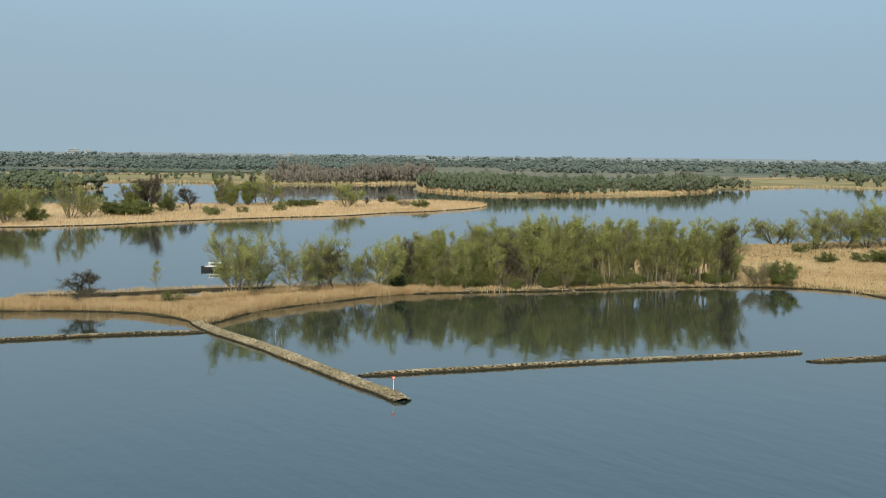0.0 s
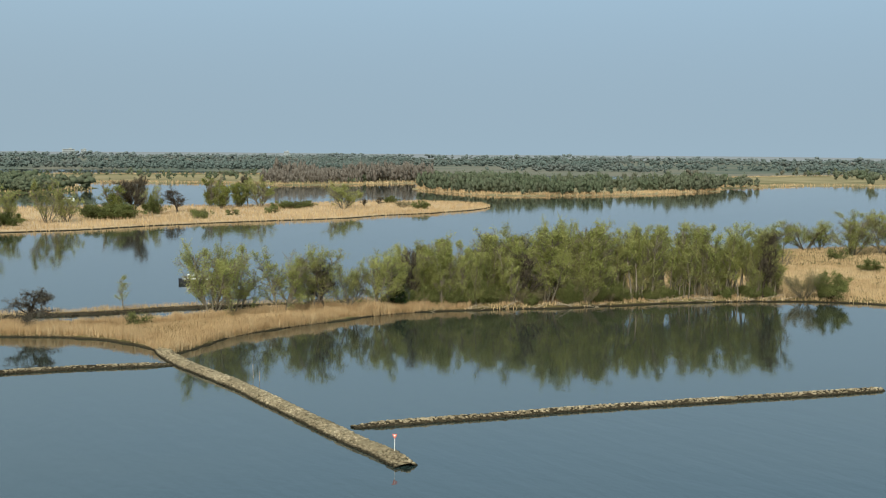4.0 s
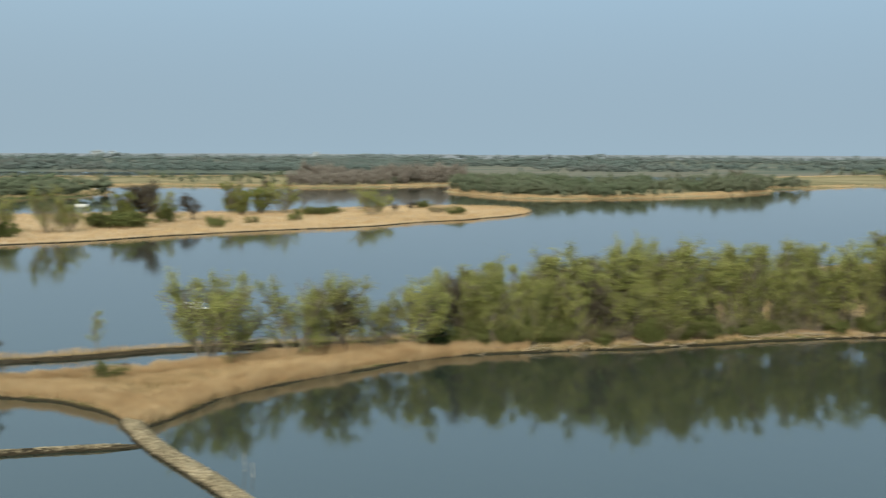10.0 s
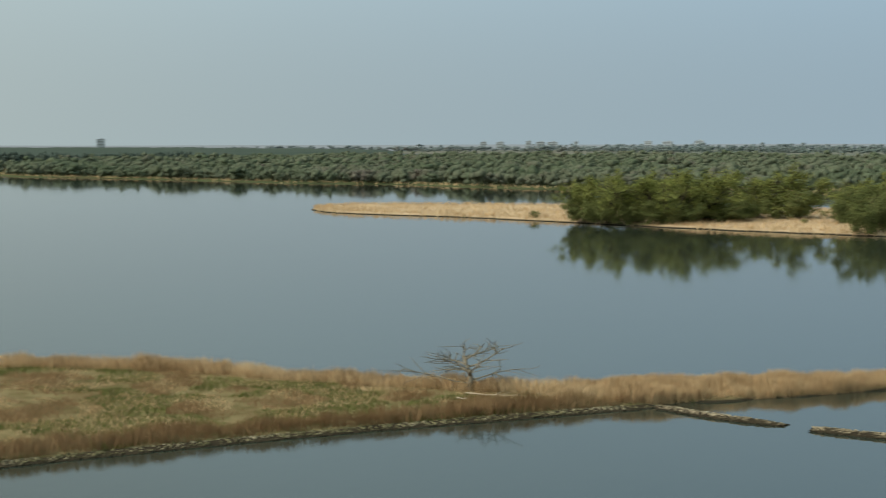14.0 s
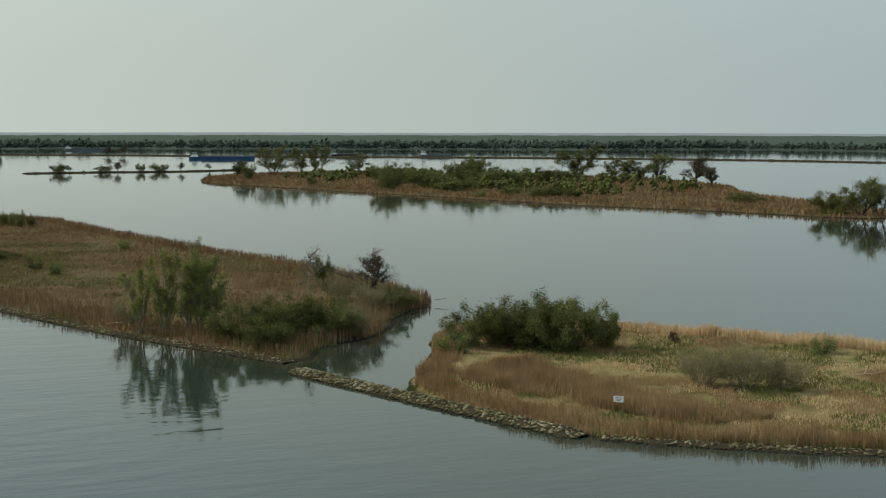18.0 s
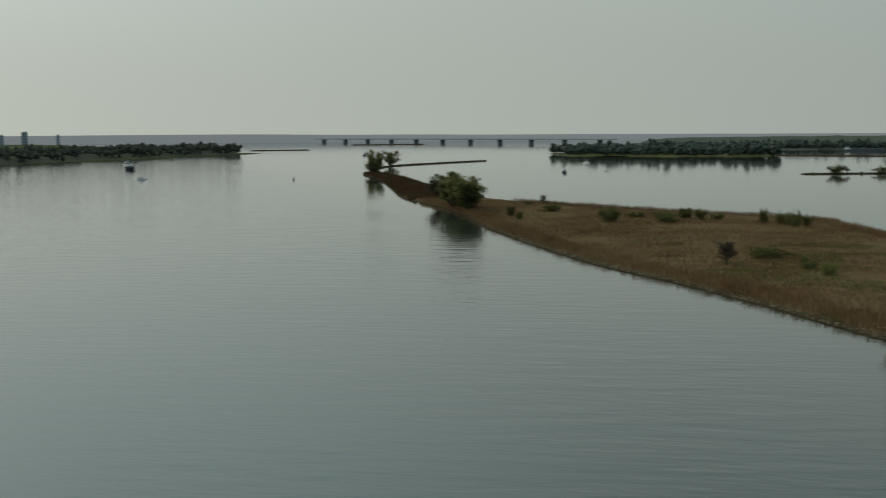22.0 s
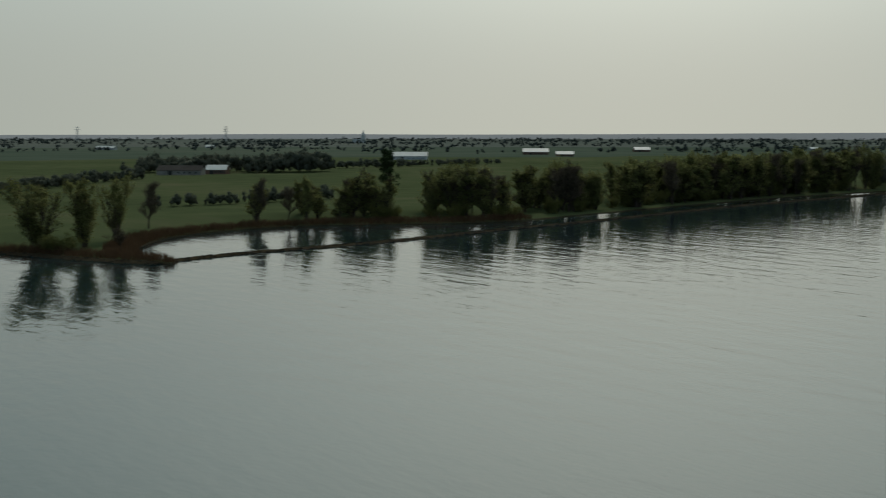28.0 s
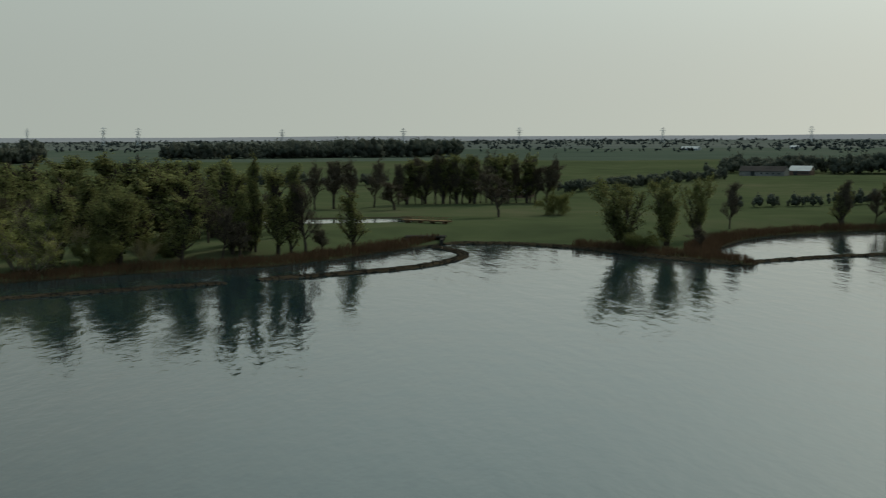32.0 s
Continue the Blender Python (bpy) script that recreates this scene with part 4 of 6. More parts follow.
# ---- groynes, dams and revetments of loose stone ----
def stone_shapes(count):
    out = []
    for k in range(count):
        bm = bmesh.new()
        bmesh.ops.create_icosphere(bm, subdivisions=1, radius=0.5)
        for vert in bm.verts:
            vert.co *= 0.75 + 0.5 * rng.random()
            vert.co.z *= 0.7
        bm.verts.index_update()
        v = np.array([w.co[:] for w in bm.verts])
        f = np.array([[w.index for w in p.verts] for p in bm.faces])
        out.append((v, f))
        bm.free()
    return out


SHAPES = stone_shapes(6)


def along(line, step):
    seg = np.linalg.norm(np.diff(line, axis=0), axis=1)
    s = np.concatenate([[0], np.cumsum(seg)])
    t = np.arange(0, s[-1], step)
    x, y = np.interp(t, s, line[:, 0]), np.interp(t, s, line[:, 1])
    d = np.gradient(np.stack([x, y], 1), axis=0)
    d /= np.linalg.norm(d, axis=1)[:, None] + 1e-9
    return np.stack([x, y], 1), np.stack([-d[:, 1], d[:, 0]], 1), t / s[-1]


def stone_dam(name, points, half, crest, label, stone=0.5, per_metre=6, core=M_GRAVEL, one_side=0):
    """A bank of loose stone: a core along the line and stones all over its slopes."""
    line = curve(points, False, 8)
    p, nrm, t = along(line, 1.2)
    prof = [(-1.25, -0.7), (-1.0, -0.1), (-0.45, crest * 0.85), (0, crest), (0.45, crest * 0.85), (1.0, -0.1), (1.25, -0.7)]
    wv = half * (0.85 + 0.3 * vnoise(p[:, 0], p[:, 1], 5.0, 2))
    taper = np.clip(np.minimum(t, 1 - t) * len(t) / 4 + 0.35, 0, 1)
    v = np.stack([np.stack([p[:, 0] + nrm[:, 0] * o * wv, p[:, 1] + nrm[:, 1] * o * wv, np.where(z > 0, z * taper, z) + 0 * wv], 1) for o, z in prof], 1)
    v[:, :, 2] += rng.uniform(-0.08, 0.08, v.shape[:2])
    m = len(prof)
    idx = np.arange(len(p) * m).reshape(len(p), m)
    f = np.stack([idx[:-1, :-1], idx[:-1, 1:], idx[1:, 1:], idx[1:, :-1]], -1).reshape(-1, 4)
    root = tagged(new(name), label, "stone dam")
    solid("core", v.reshape(-1, 3), f, core, root)
    total = np.linalg.norm(np.diff(line, axis=0), axis=1).sum()
    n = int(total * per_metre)
    tt = rng.uniform(0, 1, n)
    i = np.clip((tt * (len(p) - 1)).astype(int), 0, len(p) - 2)
    o = rng.uniform(-1.12, 1.12, n) if not one_side else one_side * rng.uniform(-0.1, 1.12, n)
    o = np.where(rng.uniform(0, 1, n) < 0.5, np.sign(o) * np.abs(o) ** 0.6, o)
    z = np.interp(np.abs(o), [0, 0.45, 1.0, 1.25], [crest, crest * 0.85, -0.1, -0.7]) * np.where(np.abs(o) < 0.95, taper[i], 1)
    c = p[i] + (p[i + 1] - p[i]) * rng.uniform(0, 1, (n, 1)) + nrm[i] * (o * wv[i])[:, None]
    size = stone * rng.uniform(0.55, 1.35, n)
    return root, np.c_[c, z], size


def heap(name, parent, c, size, mat=M_STONE_DARK, label=""):
    """Stones too many to pick apart, joined."""
    vs, fs, k = [], [], 0
    which = rng.integers(0, len(SHAPES), len(c))
    ang = rng.uniform(0, 6.28, len(c))
    for j, (sv, sf) in enumerate(SHAPES):
        sel = which == j
        ca, sa2 = np.cos(ang[sel])[:, None], np.sin(ang[sel])[:, None]
        x = (sv[None, :, 0] * ca - sv[None, :, 1] * sa2) * size[sel][:, None]
        y = (sv[None, :, 0] * sa2 + sv[None, :, 1] * ca) * size[sel][:, None]
        z = sv[None, :, 2] * size[sel][:, None]
        v = np.stack([x, y, z], 2) + c[sel][:, None]
        vs.append(v.reshape(-1, 3))
        fs.append((sf[None] + (np.arange(sel.sum()) * len(sv))[:, None, None]).reshape(-1, 3) + k)
        k += v.shape[0] * len(sv)
    ob = solid(name, np.concatenate(vs), np.concatenate(fs), mat, parent, label)
    return tagged(ob, kind="stuff")


groyne, g_c, g_s = stone_dam("groyne", [(-52, 281), (-48, 270), (-42.5, 259), (-33, 243.5), (-26, 230.5), (-20, 219), (-15.5, 210.5), (-11, 202), (-8, 197), (-5.5, 191.5)], 1.55, 0.9, "gravel groyne edged with tumbled brown stones", 0.4, 50)
dam_e, e_c, e_s = stone_dam("low_dam", [(-13, 213), (-3, 217.5), (6, 221), (16, 225.5), (28, 230), (43, 235.5), (57, 240.5), (66, 244)], 1.0, 0.5, "thin line of loose stones just above the water", 0.42, 24, M_MUD)
dam_e2, e2_c, e2_s = stone_dam("low_dam", [(64, 233), (80, 238.5), (110, 249.5)], 1.0, 0.5, "thin line of loose stones just above the water", 0.42, 24, M_MUD)
dam_w, w_c, w_s = stone_dam("low_dam", [(-46, 262), (-64, 256), (-82, 247), (-98, 240), (-113, 233)], 0.95, 0.5, "thin line of loose stones just above the water", 0.42, 24, M_MUD)
dam_w2, w2_c, w2_s = stone_dam("low_dam", [(-115.5, 233), (-123, 230), (-133, 228)], 0.9, 0.45, "thin line of loose stones just above the water", 0.42, 24, M_MUD)
dam_l, l_c, l_s = stone_dam("stone_spit", [(-158, 111), (-169, 99), (-184, 84), (-197, 71)], 1.9, 0.7, "brown stone spit with moss, ending at the inlet", 0.5, 30, M_MUD)
rev_l, rl_c, rl_s = stone_dam("stone_revetment", [(-134, 228), (-144, 189), (-150, 159), (-154, 129), (-158, 112)], 1.5, 0.32, "brown stone edge along the reed bank", 0.45, 18, M_MUD)
rev_m, rm_c, rm_s = stone_dam("stone_revetment", [(-204, 69), (-220, 48), (-235, 29), (-258, 4), (-285, -28), (-314, -66), (-353, -108), (-414, -169)], 1.8, 0.38, "dark stone edge along the reed island", 0.42, 11, M_MUD)
strip_s, st_c, st_s = stone_dam("stone_strip", [(-101, 320), (-86, 325), (-73, 331), (-60, 340), (-40, 346), (-20, 352)], 1.6, 0.5, "old stone edge of the inner bank", 0.5, 7, M_MUD)
dam_far, df_c, df_s = stone_dam("low_dam", [(-895, -602), (-1000, -690), (-1100, -745), (-1220, -772), (-1335, -790)], 4.0, 1.2, "long low stone dam far out in the river", 1.2, 0.6, M_MUD)
dam_s1, s1_c, s1_s = stone_dam("low_dam", [(188, -119), (173, -142), (158, -164)], 1.6, 0.5, "dark line of stones before the reed shore", 0.55, 9, M_MUD)
dam_s2, s2_c, s2_s = stone_dam("low_dam", [(154, -172), (142, -191), (132, -210), (129, -232), (132, -249), (140, -261), (152, -272)], 1.8, 0.6, "curved dark stone dam at the sluice", 0.6, 9, M_MUD)
dam_s3, s3_c, s3_s = stone_dam("low_dam", [(56, -250), (36, -276), (-3, -314), (-42, -362), (-91, -418), (-167, -512), (-239, -587), (-300, -655)], 1.7, 0.5, "long dark stone dam along the wooded shore", 0.7, 4, M_MUD)
dam_s4, s4_c, s4_s = stone_dam("stone_revetment", [(151, -280), (146, -285), (131, -288), (114, -284), (102, -278), (86, -266), (70, -255), (54, -247)], 2.2, 0.7, "dark stone edge at the foot of the dike", 0.5, 8, M_MUD)
for k, pts in enumerate(([(-1022, -283), (-1058, -237), (-1080, -185), (-1140, -130)], [(-1735, -590), (-1720, -400), (-1688, -300), (-1657, -85), (-1628, 119), (-1551, 344), (-1430, 500)], [(-1935, -1747), (-2029, -1678)], [(-2843, -2240), (-3009, -2123)], [(-1200, -2000), (-1700, -1500)])[:4]):
    far_bank, fb_c, fb_s = stone_dam("low_bank", pts, (5, 7, 7, 12)[k], (1.0, 1.3, 1.5, 2.0)[k], "low dark bank far out in the water", 2.0, 0.3, M_MUD)
    heap("riprap", far_bank, fb_c, fb_s)
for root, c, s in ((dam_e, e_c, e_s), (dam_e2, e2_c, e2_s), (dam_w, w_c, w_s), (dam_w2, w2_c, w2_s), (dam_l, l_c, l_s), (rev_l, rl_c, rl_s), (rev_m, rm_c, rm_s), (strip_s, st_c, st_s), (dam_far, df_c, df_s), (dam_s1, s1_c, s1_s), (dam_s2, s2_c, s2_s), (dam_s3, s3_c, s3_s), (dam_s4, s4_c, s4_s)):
    heap("riprap", root, c, s, M_STONE if root in (dam_e, dam_e2, dam_w, dam_w2) else M_STONE_MOSS if root in (dam_l, rev_l, rev_m) else (M_STONE_SHADED if root in (dam_s1, dam_s2, dam_s3, dam_s4, dam_far) else M_STONE_DARK))
# the stones of the groyne's head stand by themselves, the rest are joined
near = np.argsort(np.hypot(g_c[:, 0] + 8, g_c[:, 1] - 200))[:300]
rest = np.setdiff1d(np.arange(len(g_c)), near)
heap("riprap", groyne, g_c[rest], g_s[rest], M_STONE)
stone_meshes = []
for sv, sf in SHAPES:
    me = fast_mesh("stone", sv, sf)
    me.materials.append(M_STONE)
    stone_meshes.append(me)
for i in near:
    ob = new("stone", stone_meshes[i % 6])
    ob.parent = groyne
    ob.matrix_basis = Matrix.LocRotScale(g_c[i], Euler((rng.uniform(-0.4, 0.4), rng.uniform(-0.4, 0.4), rng.uniform(0, 6.28))), (g_s[i],) * 3)


# ---- reeds ----
reed_bed("reeds_bank", BANK, 150000, 1.7, M_REED, "tall dry straw-coloured reed along the bank", lambda x, y, s: ((y > 226) & (s < 24)) * np.where(s < 8, 1.0, 0.5), width=(0.025, 0.08), rise=lambda x, y, s: 0.6 + 0.5 * (s < 6), box=(-150, 226, 5, 350), edge=0.2)
reed_bed("reeds_meadow", BANK, 120000, 1.1, M_REED, "short pale reed stubble on the meadow", lambda x, y, s: np.where(y < 460, 1.0, 0.4), width=(0.12, 0.32), box=(0, 295, 200, 560))
def fresh(x, y):
    """Where new green grass has come up through the old reed."""
    return vnoise(x + 90, y, 9.0, 2) > 0.55


def seaward(x, y):
    """The outer edge of the reed bank, towards the wide channel."""
    return (y - 110) - 1.22 * (x + 243) > -16


reed_bed("reeds_inlet", BANK, 80000, 1.6, M_REED_MID, "brownish dry reed with trampled patches", lambda x, y, s: np.where(fresh(x, y) & (s > 4), 0.04, np.clip(0.2 + 3.5 * (vnoise(x, y, 7.0, 2) - 0.45), 0.06, 1)) + 1.0 * (s < 4) * ~seaward(x, y), rise=lambda x, y, s: 0.55 + 0.6 * (s < 5), box=(-245, 85, -125, 236), edge=0.3)
reed_bed("reeds_outer", BANK, 26000, 2.0, M_REED, "tall golden reed along the outer edge", lambda x, y, s: seaward(x, y) * (s < 6) * 1.0, box=(-245, 105, -125, 236), edge=0.2)
reed_bed("stubble_inlet", BANK, 30000, 0.7, M_REED, "low pale trampled reed stalks", lambda x, y, s: (vnoise(x - 40, y, 6.0, 2) > 0.5) * 1.0, width=(0.06, 0.16), box=(-245, 85, -125, 235), edge=2.5)
reed_bed("grass_edge", BANK, 16000, 0.55, M_GRASS_TUFT, "fresh grass along the stone edge of the bank", lambda x, y, s: (s > 0.6) * (s < 3.2) * ~seaward(x, y) * (vnoise(x, y, 8.0, 2) > 0.42), width=(0.05, 0.16), category="grass", box=(-200, 85, -128, 228))
reed_bed("tussocks_inlet", BANK, 42000, 0.75, M_GRASS_TUFT, "fresh green grass tussocks among the reed", lambda x, y, s: fresh(x, y) * 1.0, width=(0.06, 0.2), category="grass", box=(-245, 85, -125, 235))
reed_bed("tussocks_long_island", ISLE_M, 22000, 0.8, M_GRASS_TUFT, "green grass patches among brown reed", lambda x, y, s: (vnoise(x + 40, y - 70, 16.0, 2) > 0.6) * 1.0, width=(0.1, 0.3), category="grass", box=(-400, -80, -205, 88))
SPIT_EDGE = np.array([(-158, 113), (-170, 101), (-184, 88), (-190, 92), (-174, 106), (-160, 119)], float)
reed_bed("grass_spit", SPIT_EDGE, 9000, 0.6, M_GRASS_TUFT, "strip of green grass behind the stone spit", width=(0.06, 0.18), thin=1, category="grass")
SPIT_REED = np.array([(-161, 124), (-174, 109), (-189, 95), (-199, 97), (-203, 106), (-190, 112), (-178, 122), (-166, 134)], float)
reed_bed("reeds_spit", SPIT_REED, 26000, 2.0, M_REED_MID, "tall reddish reed behind the stone spit", lambda x, y, s: np.clip(0.2 + 3 * (vnoise(x, y, 6.0, 2) - 0.4), 0.1, 1), thin=1)
reed_bed("reeds_strip", STRIP, 5000, 1.2, M_REED, "dry reed on the old inner bank")
reed_bed("reeds_long_island", ISLE_M, 100000, 2.0, M_REED_DARK, "brown dry reed covering the long island", lambda x, y, s: np.clip(0.3 + 1.2 * (s < 9) + 1.5 * (vnoise(x, y, 25.0, 2) - 0.45), 0.1, 1), width=(0.07, 0.2), rise=lambda x, y, s: 0.6 + 0.45 * (s < 9), box=(-560, -300, -200, 90), edge=0.6)
# the tail takes the darkest reed colour to imitate its backlit side
reed_bed("reeds_island_tail", ISLE_M, 9000, 2.0, M_REED_SHORE, "brown reed on the island's thin tail, coloured darker as backlit", width=(0.4, 0.8), box=(-905, -620, -555, -290))
reed_bed("reeds_west_island", ISLE_2, 26000, 2.0, M_REED_DARK, "brown reed on the western island", lambda x, y, s: np.where(s < 45, 1.0, 0.3), width=(0.4, 0.9))
reed_bed("reeds_north_island", ISLE_1, 42000, 2.0, M_REED, "pale reed on the northern island", lambda x, y, s: np.where(s < 12, 1.0, 0.4), width=(0.2, 0.5))
for nm, poly in (("reeds_west_wood", WOOD_W), ("reeds_far_island", ISLE_N), ("reeds_east_wood", WOOD_E), ("reeds_north_wood", WOOD_N)):
    reed_bed(nm, poly, 5000, 2.4, M_REED, "pale reed fringe on the far shore", lambda x, y, s: 1.0 * (s < 22), width=(0.8, 1.6), thin=3)
south_near = np.array([p for p in south if -500 < p[0] < 300 and p[1] > -1000] + [(-560, -900), (100, -700), (420, -300), (420, -60)])
reed_bed("reeds_sluice_shore", south_near, 30000, 2.2, M_REED_SHORE, "dark reddish reed along the farmland shore", lambda x, y, s: 1.0 * (s < 9) * ((x > 155) | (x < 110)), width=(0.06, 0.18), top=0.8, thin=1, box=(-60, -420, 260, -100))

# ---- woods in the distance ----
wood("wood_west_edge", strip([(-1388, 525), (-1224, 568), (-1077, 617), (-987, 635), (-875, 695), (-744, 716), (-517, 877), (-417, 951), (-345, 1044), (-297, 1100)], (-45, 95)), 1500, 12.5, M_WOOD_MID, "mixed green wood in young leaf beyond the water", 60, 1.0, lobes=7, slim=1.2)
canopy("wood_west_roof", WOOD_W + (-45, 90), 11, 6.5, M_WOOD_MID, "closed green roof of the marsh wood")
wood("wood_west", WOOD_W, 3200, 14, M_WOOD_MID, "mixed wood in young leaf over the marsh", 30, 1.1, slim=1.8)
ALDERS = np.array([(-186, 1372), (-143, 1348), (-80, 1406), (-30, 1470), (-12, 1560), (-180, 1560)], float)
wood("scrub_north", WOOD_N, 260, 9, M_WOOD_MID, "low grey-green scrub on the far meadow", 36, patch=90.0, gap=0.5)
wood("wood_north", ALDERS, 330, 20, M_BROWN_WOOD, "leafless brown alder wood on a far shore", 80, 0.7, band=90, slim=0.5, lobes=6)
wood("wood_far_island", ISLE_N, 560, 15, M_WOOD_MID, "grey-green trees on the far island", 100, 0.9, slim=0.75, lobes=7, patch=70.0, gap=0.42)
wood("wood_east", WOOD_E, 900, 13, M_WOOD_MID, "green wood on the far eastern shore", 30, patch=200.0, gap=0.5)
wood("wood_north_polder", sector(-22, 40, 2050, 2800), 2400, 14, M_WOOD_FAR, "tree rows over the northern polder, coloured grey-green for haze", 14, patch=240.0, gap=0.44, lobes=4, within=FAR_N, slim=1.4)
wood("wood_far_north", sector(-22, 70, 2800, 3800), 2200, 16, M_WOOD_FAR, "distant woods over the northern polder, greyed in colour for haze", 8, patch=300.0, gap=0.42, lobes=3, within=FAR_N, slim=1.7)
wood("wood_last_north", sector(-22, 80, 3800, 4650), 2400, 19, M_FAR_CANOPY, "last woods below the horizon, coloured pale for haze", 5, patch=400.0, gap=0.4, lobes=3, within=FAR_N, slim=2.0)
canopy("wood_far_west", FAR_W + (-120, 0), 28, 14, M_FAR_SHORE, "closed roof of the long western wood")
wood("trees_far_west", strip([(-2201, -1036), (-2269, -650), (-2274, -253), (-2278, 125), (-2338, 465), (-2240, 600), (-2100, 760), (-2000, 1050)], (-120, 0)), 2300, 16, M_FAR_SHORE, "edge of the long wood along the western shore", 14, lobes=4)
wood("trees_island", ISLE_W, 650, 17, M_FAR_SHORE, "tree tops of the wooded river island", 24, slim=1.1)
wood("scrub_west_island", np.array([(-770, 40), (-700, 140), (-760, 205), (-900, 190), (-980, 60), (-1010, -60), (-900, -60)], float), 420, 7, M_SHADED_LEAF, "low green scrub over the western island", 40, 1.2, patch=70.0, gap=0.48)

# ---- single trees: kind, east, north, height, width ----
INNER = [("willow", -49.5, 322, 13.8, 14.0), ("willow", -45.5, 324, 13.0, 12.0), ("willow", -36, 330, 12.4, 11.6), ("willow", -29, 335, 12.3, 11.6), ("bare", -27, 333, 10.8, 6.9), ("willow", -22, 336, 9.4, 8.4), ("willow", -15, 338, 11.5, 8.3), ("birch", -71, 334, 7.0, 3.2), ("pine", -82, 302, 7.0, 8.8), ("shrub", -62, 306, 2.4, 4.7), ("fir", -12, 341, 7.5, 3.7),
         ("aspen", -115, 296, 12.4, 7.0), ("aspen", -113, 297, 10.4, 6.0), ("bush", -110, 299, 8.2, 6.7), ("bush", -105, 301, 5.8, 7.7), ("bare", -61, 311, 1.9, 1.9)]
RIGHT = [("willow", 130, 530, 9.7, 16.2), ("willow", 137, 535, 8.5, 11.8), ("willow", 140, 505, 13.7, 17.6), ("willow", 153, 512, 13.5, 18.0), ("willow", 162, 515, 15.0, 18.2), ("willow", 171, 522, 16.2, 18.5), ("willow", 182, 520, 16, 18), ("shrub", 129, 484, 3.8, 6.3), ("bush", 125, 439, 3.4, 5.7), ("bush", 143, 442, 3.9, 11.7), ("thin", 86, 366, 6.0, 9.0), ("bush", 92, 366, 5.5, 8.0)]
NORTH_E = [("willow", -199, 613, 15.0, 15.2), ("willow", -182, 657, 18.0, 14.5), ("willow", -176, 668, 12.0, 12.0), ("bush", -191, 630, 5.5, 9.8), ("bush", -170, 694, 6.4, 14.0), ("bush", -158, 699, 6.0, 14.0), ("aspen", -170, 738, 15.0, 11.0), ("bare", -163, 745, 17.0, 12.0), ("willow", -156, 748, 14.0, 12.0), ("bush", -151, 744, 8.0, 9.0), ("bare", -156, 718, 20.0, 10.0), ("bare", -143, 761, 12.0, 12.0), ("shrub", -124, 723, 3.5, 8.0), ("aspen", -137, 834, 17.0, 10.0), ("aspen", -128, 816, 13.0, 9.0), ("aspen", -121, 836, 13.5, 9.0), ("bare", -122, 878, 17.0, 9.0), ("willow", -109, 837, 16.0, 16.0), ("bush", -95, 819, 4.4, 9.0), ("bush", -87, 823, 4.0, 10.0), ("bush", -82, 840, 4.0, 8.0), ("willow", -59, 824, 13.4, 18.0), ("bare", -49, 859, 4.8, 8.0), ("bare", -42, 881, 5.2, 9.0), ("bush", -35, 913, 4.5, 8.0), ("shrub", -120, 702, 3.8, 7.0), ("shrub", -110, 740, 3.2, 6.0), ("shrub", -93, 766, 3.4, 9.0), ("thin", -25, 850, 4.0, 12.0), ("bush", -14, 830, 4.6, 9.0)]
NORTH_M = [("willow", -208, 640, 15.7, 16.7), ("willow", -201, 658, 13.8, 12.3), ("bush", -165, 700, 6.2, 24.0), ("shrub", -125, 730, 4.0, 9.3), ("bush", -220, 590, 11.0, 12.0), ("bare", -223, 607, 10.8, 6.9), ("shrub", -249, 613, 2.8, 11.8), ("shrub", -257, 588, 3.0, 5.7), ("shrub", -278, 576, 3.0, 5.0), ("shrub", -316, 675, 2.7, 3.3), ("bush", -293, 567, 3.9, 18.2), ("bush", -319, 516, 15.0, 20.2), ("bush", -335, 550, 16.0, 25.2), ("bush", -329, 576, 16.0, 26.3), ("bush", -330, 546, 6.0, 27.5), ("shrub", -336, 609, 9.0, 10.1)]
NORTH_W = [("sallow", -396, 565, 18.7, 26.8), ("sallow", -411, 557, 18.6, 22.9), ("bush", -400, 527, 7.2, 27.0), ("sallow", -403, 510, 18.0, 23.9), ("sallow", -404, 496, 18.5, 22.3), ("sallow", -437, 482, 16.0, 16.5), ("sallow", -422, 482, 17.5, 20.9), ("sallow", -415, 490, 16.9, 18.5), ("sallow", -414, 523, 17.6, 19.6), ("bush", -411, 526, 6.1, 26.9), ("shrub", -467, 478, 3.0, 4.9), ("shrub", -369, 540, 1.9, 3.3), ("sallow", -380, 600, 16, 22), ("sallow", -440, 530, 16, 22), ("sallow", -360, 560, 15, 20)]
WEST_E = [("maple", -554, 237, 13.2, 15.9), ("maple", -553, 244, 12.9, 13.3), ("thicket", -564, 229, 7.8, 16.1), ("thicket", -647, 206, 4.1, 30.6), ("maple", -944, 138, 20.0, 24.8), ("maple", -909, 163, 14.2, 19.1), ("maple", -907, 176, 12.8, 19.1), ("maple", -904, 189, 16.5, 21.3), ("bare", -837, 205, 16.6, 13.7), ("bare", -810, 212, 11.5, 9.6), ("thicket", -700, 112, 3.9, 12.8), ("thicket", -692, 109, 4.2, 8.0), ("thicket", -682, 127, 3.9, 8.0), ("shrub", -722, 95, 3.8, 6.8), ("thicket", -859, 69, 13.8, 16.1), ("thicket", -798, 46, 9.1, 22.4), ("thicket", -802, 21, 12.1, 15.1), ("thicket", -868, 118, 8.1, 36.6)]
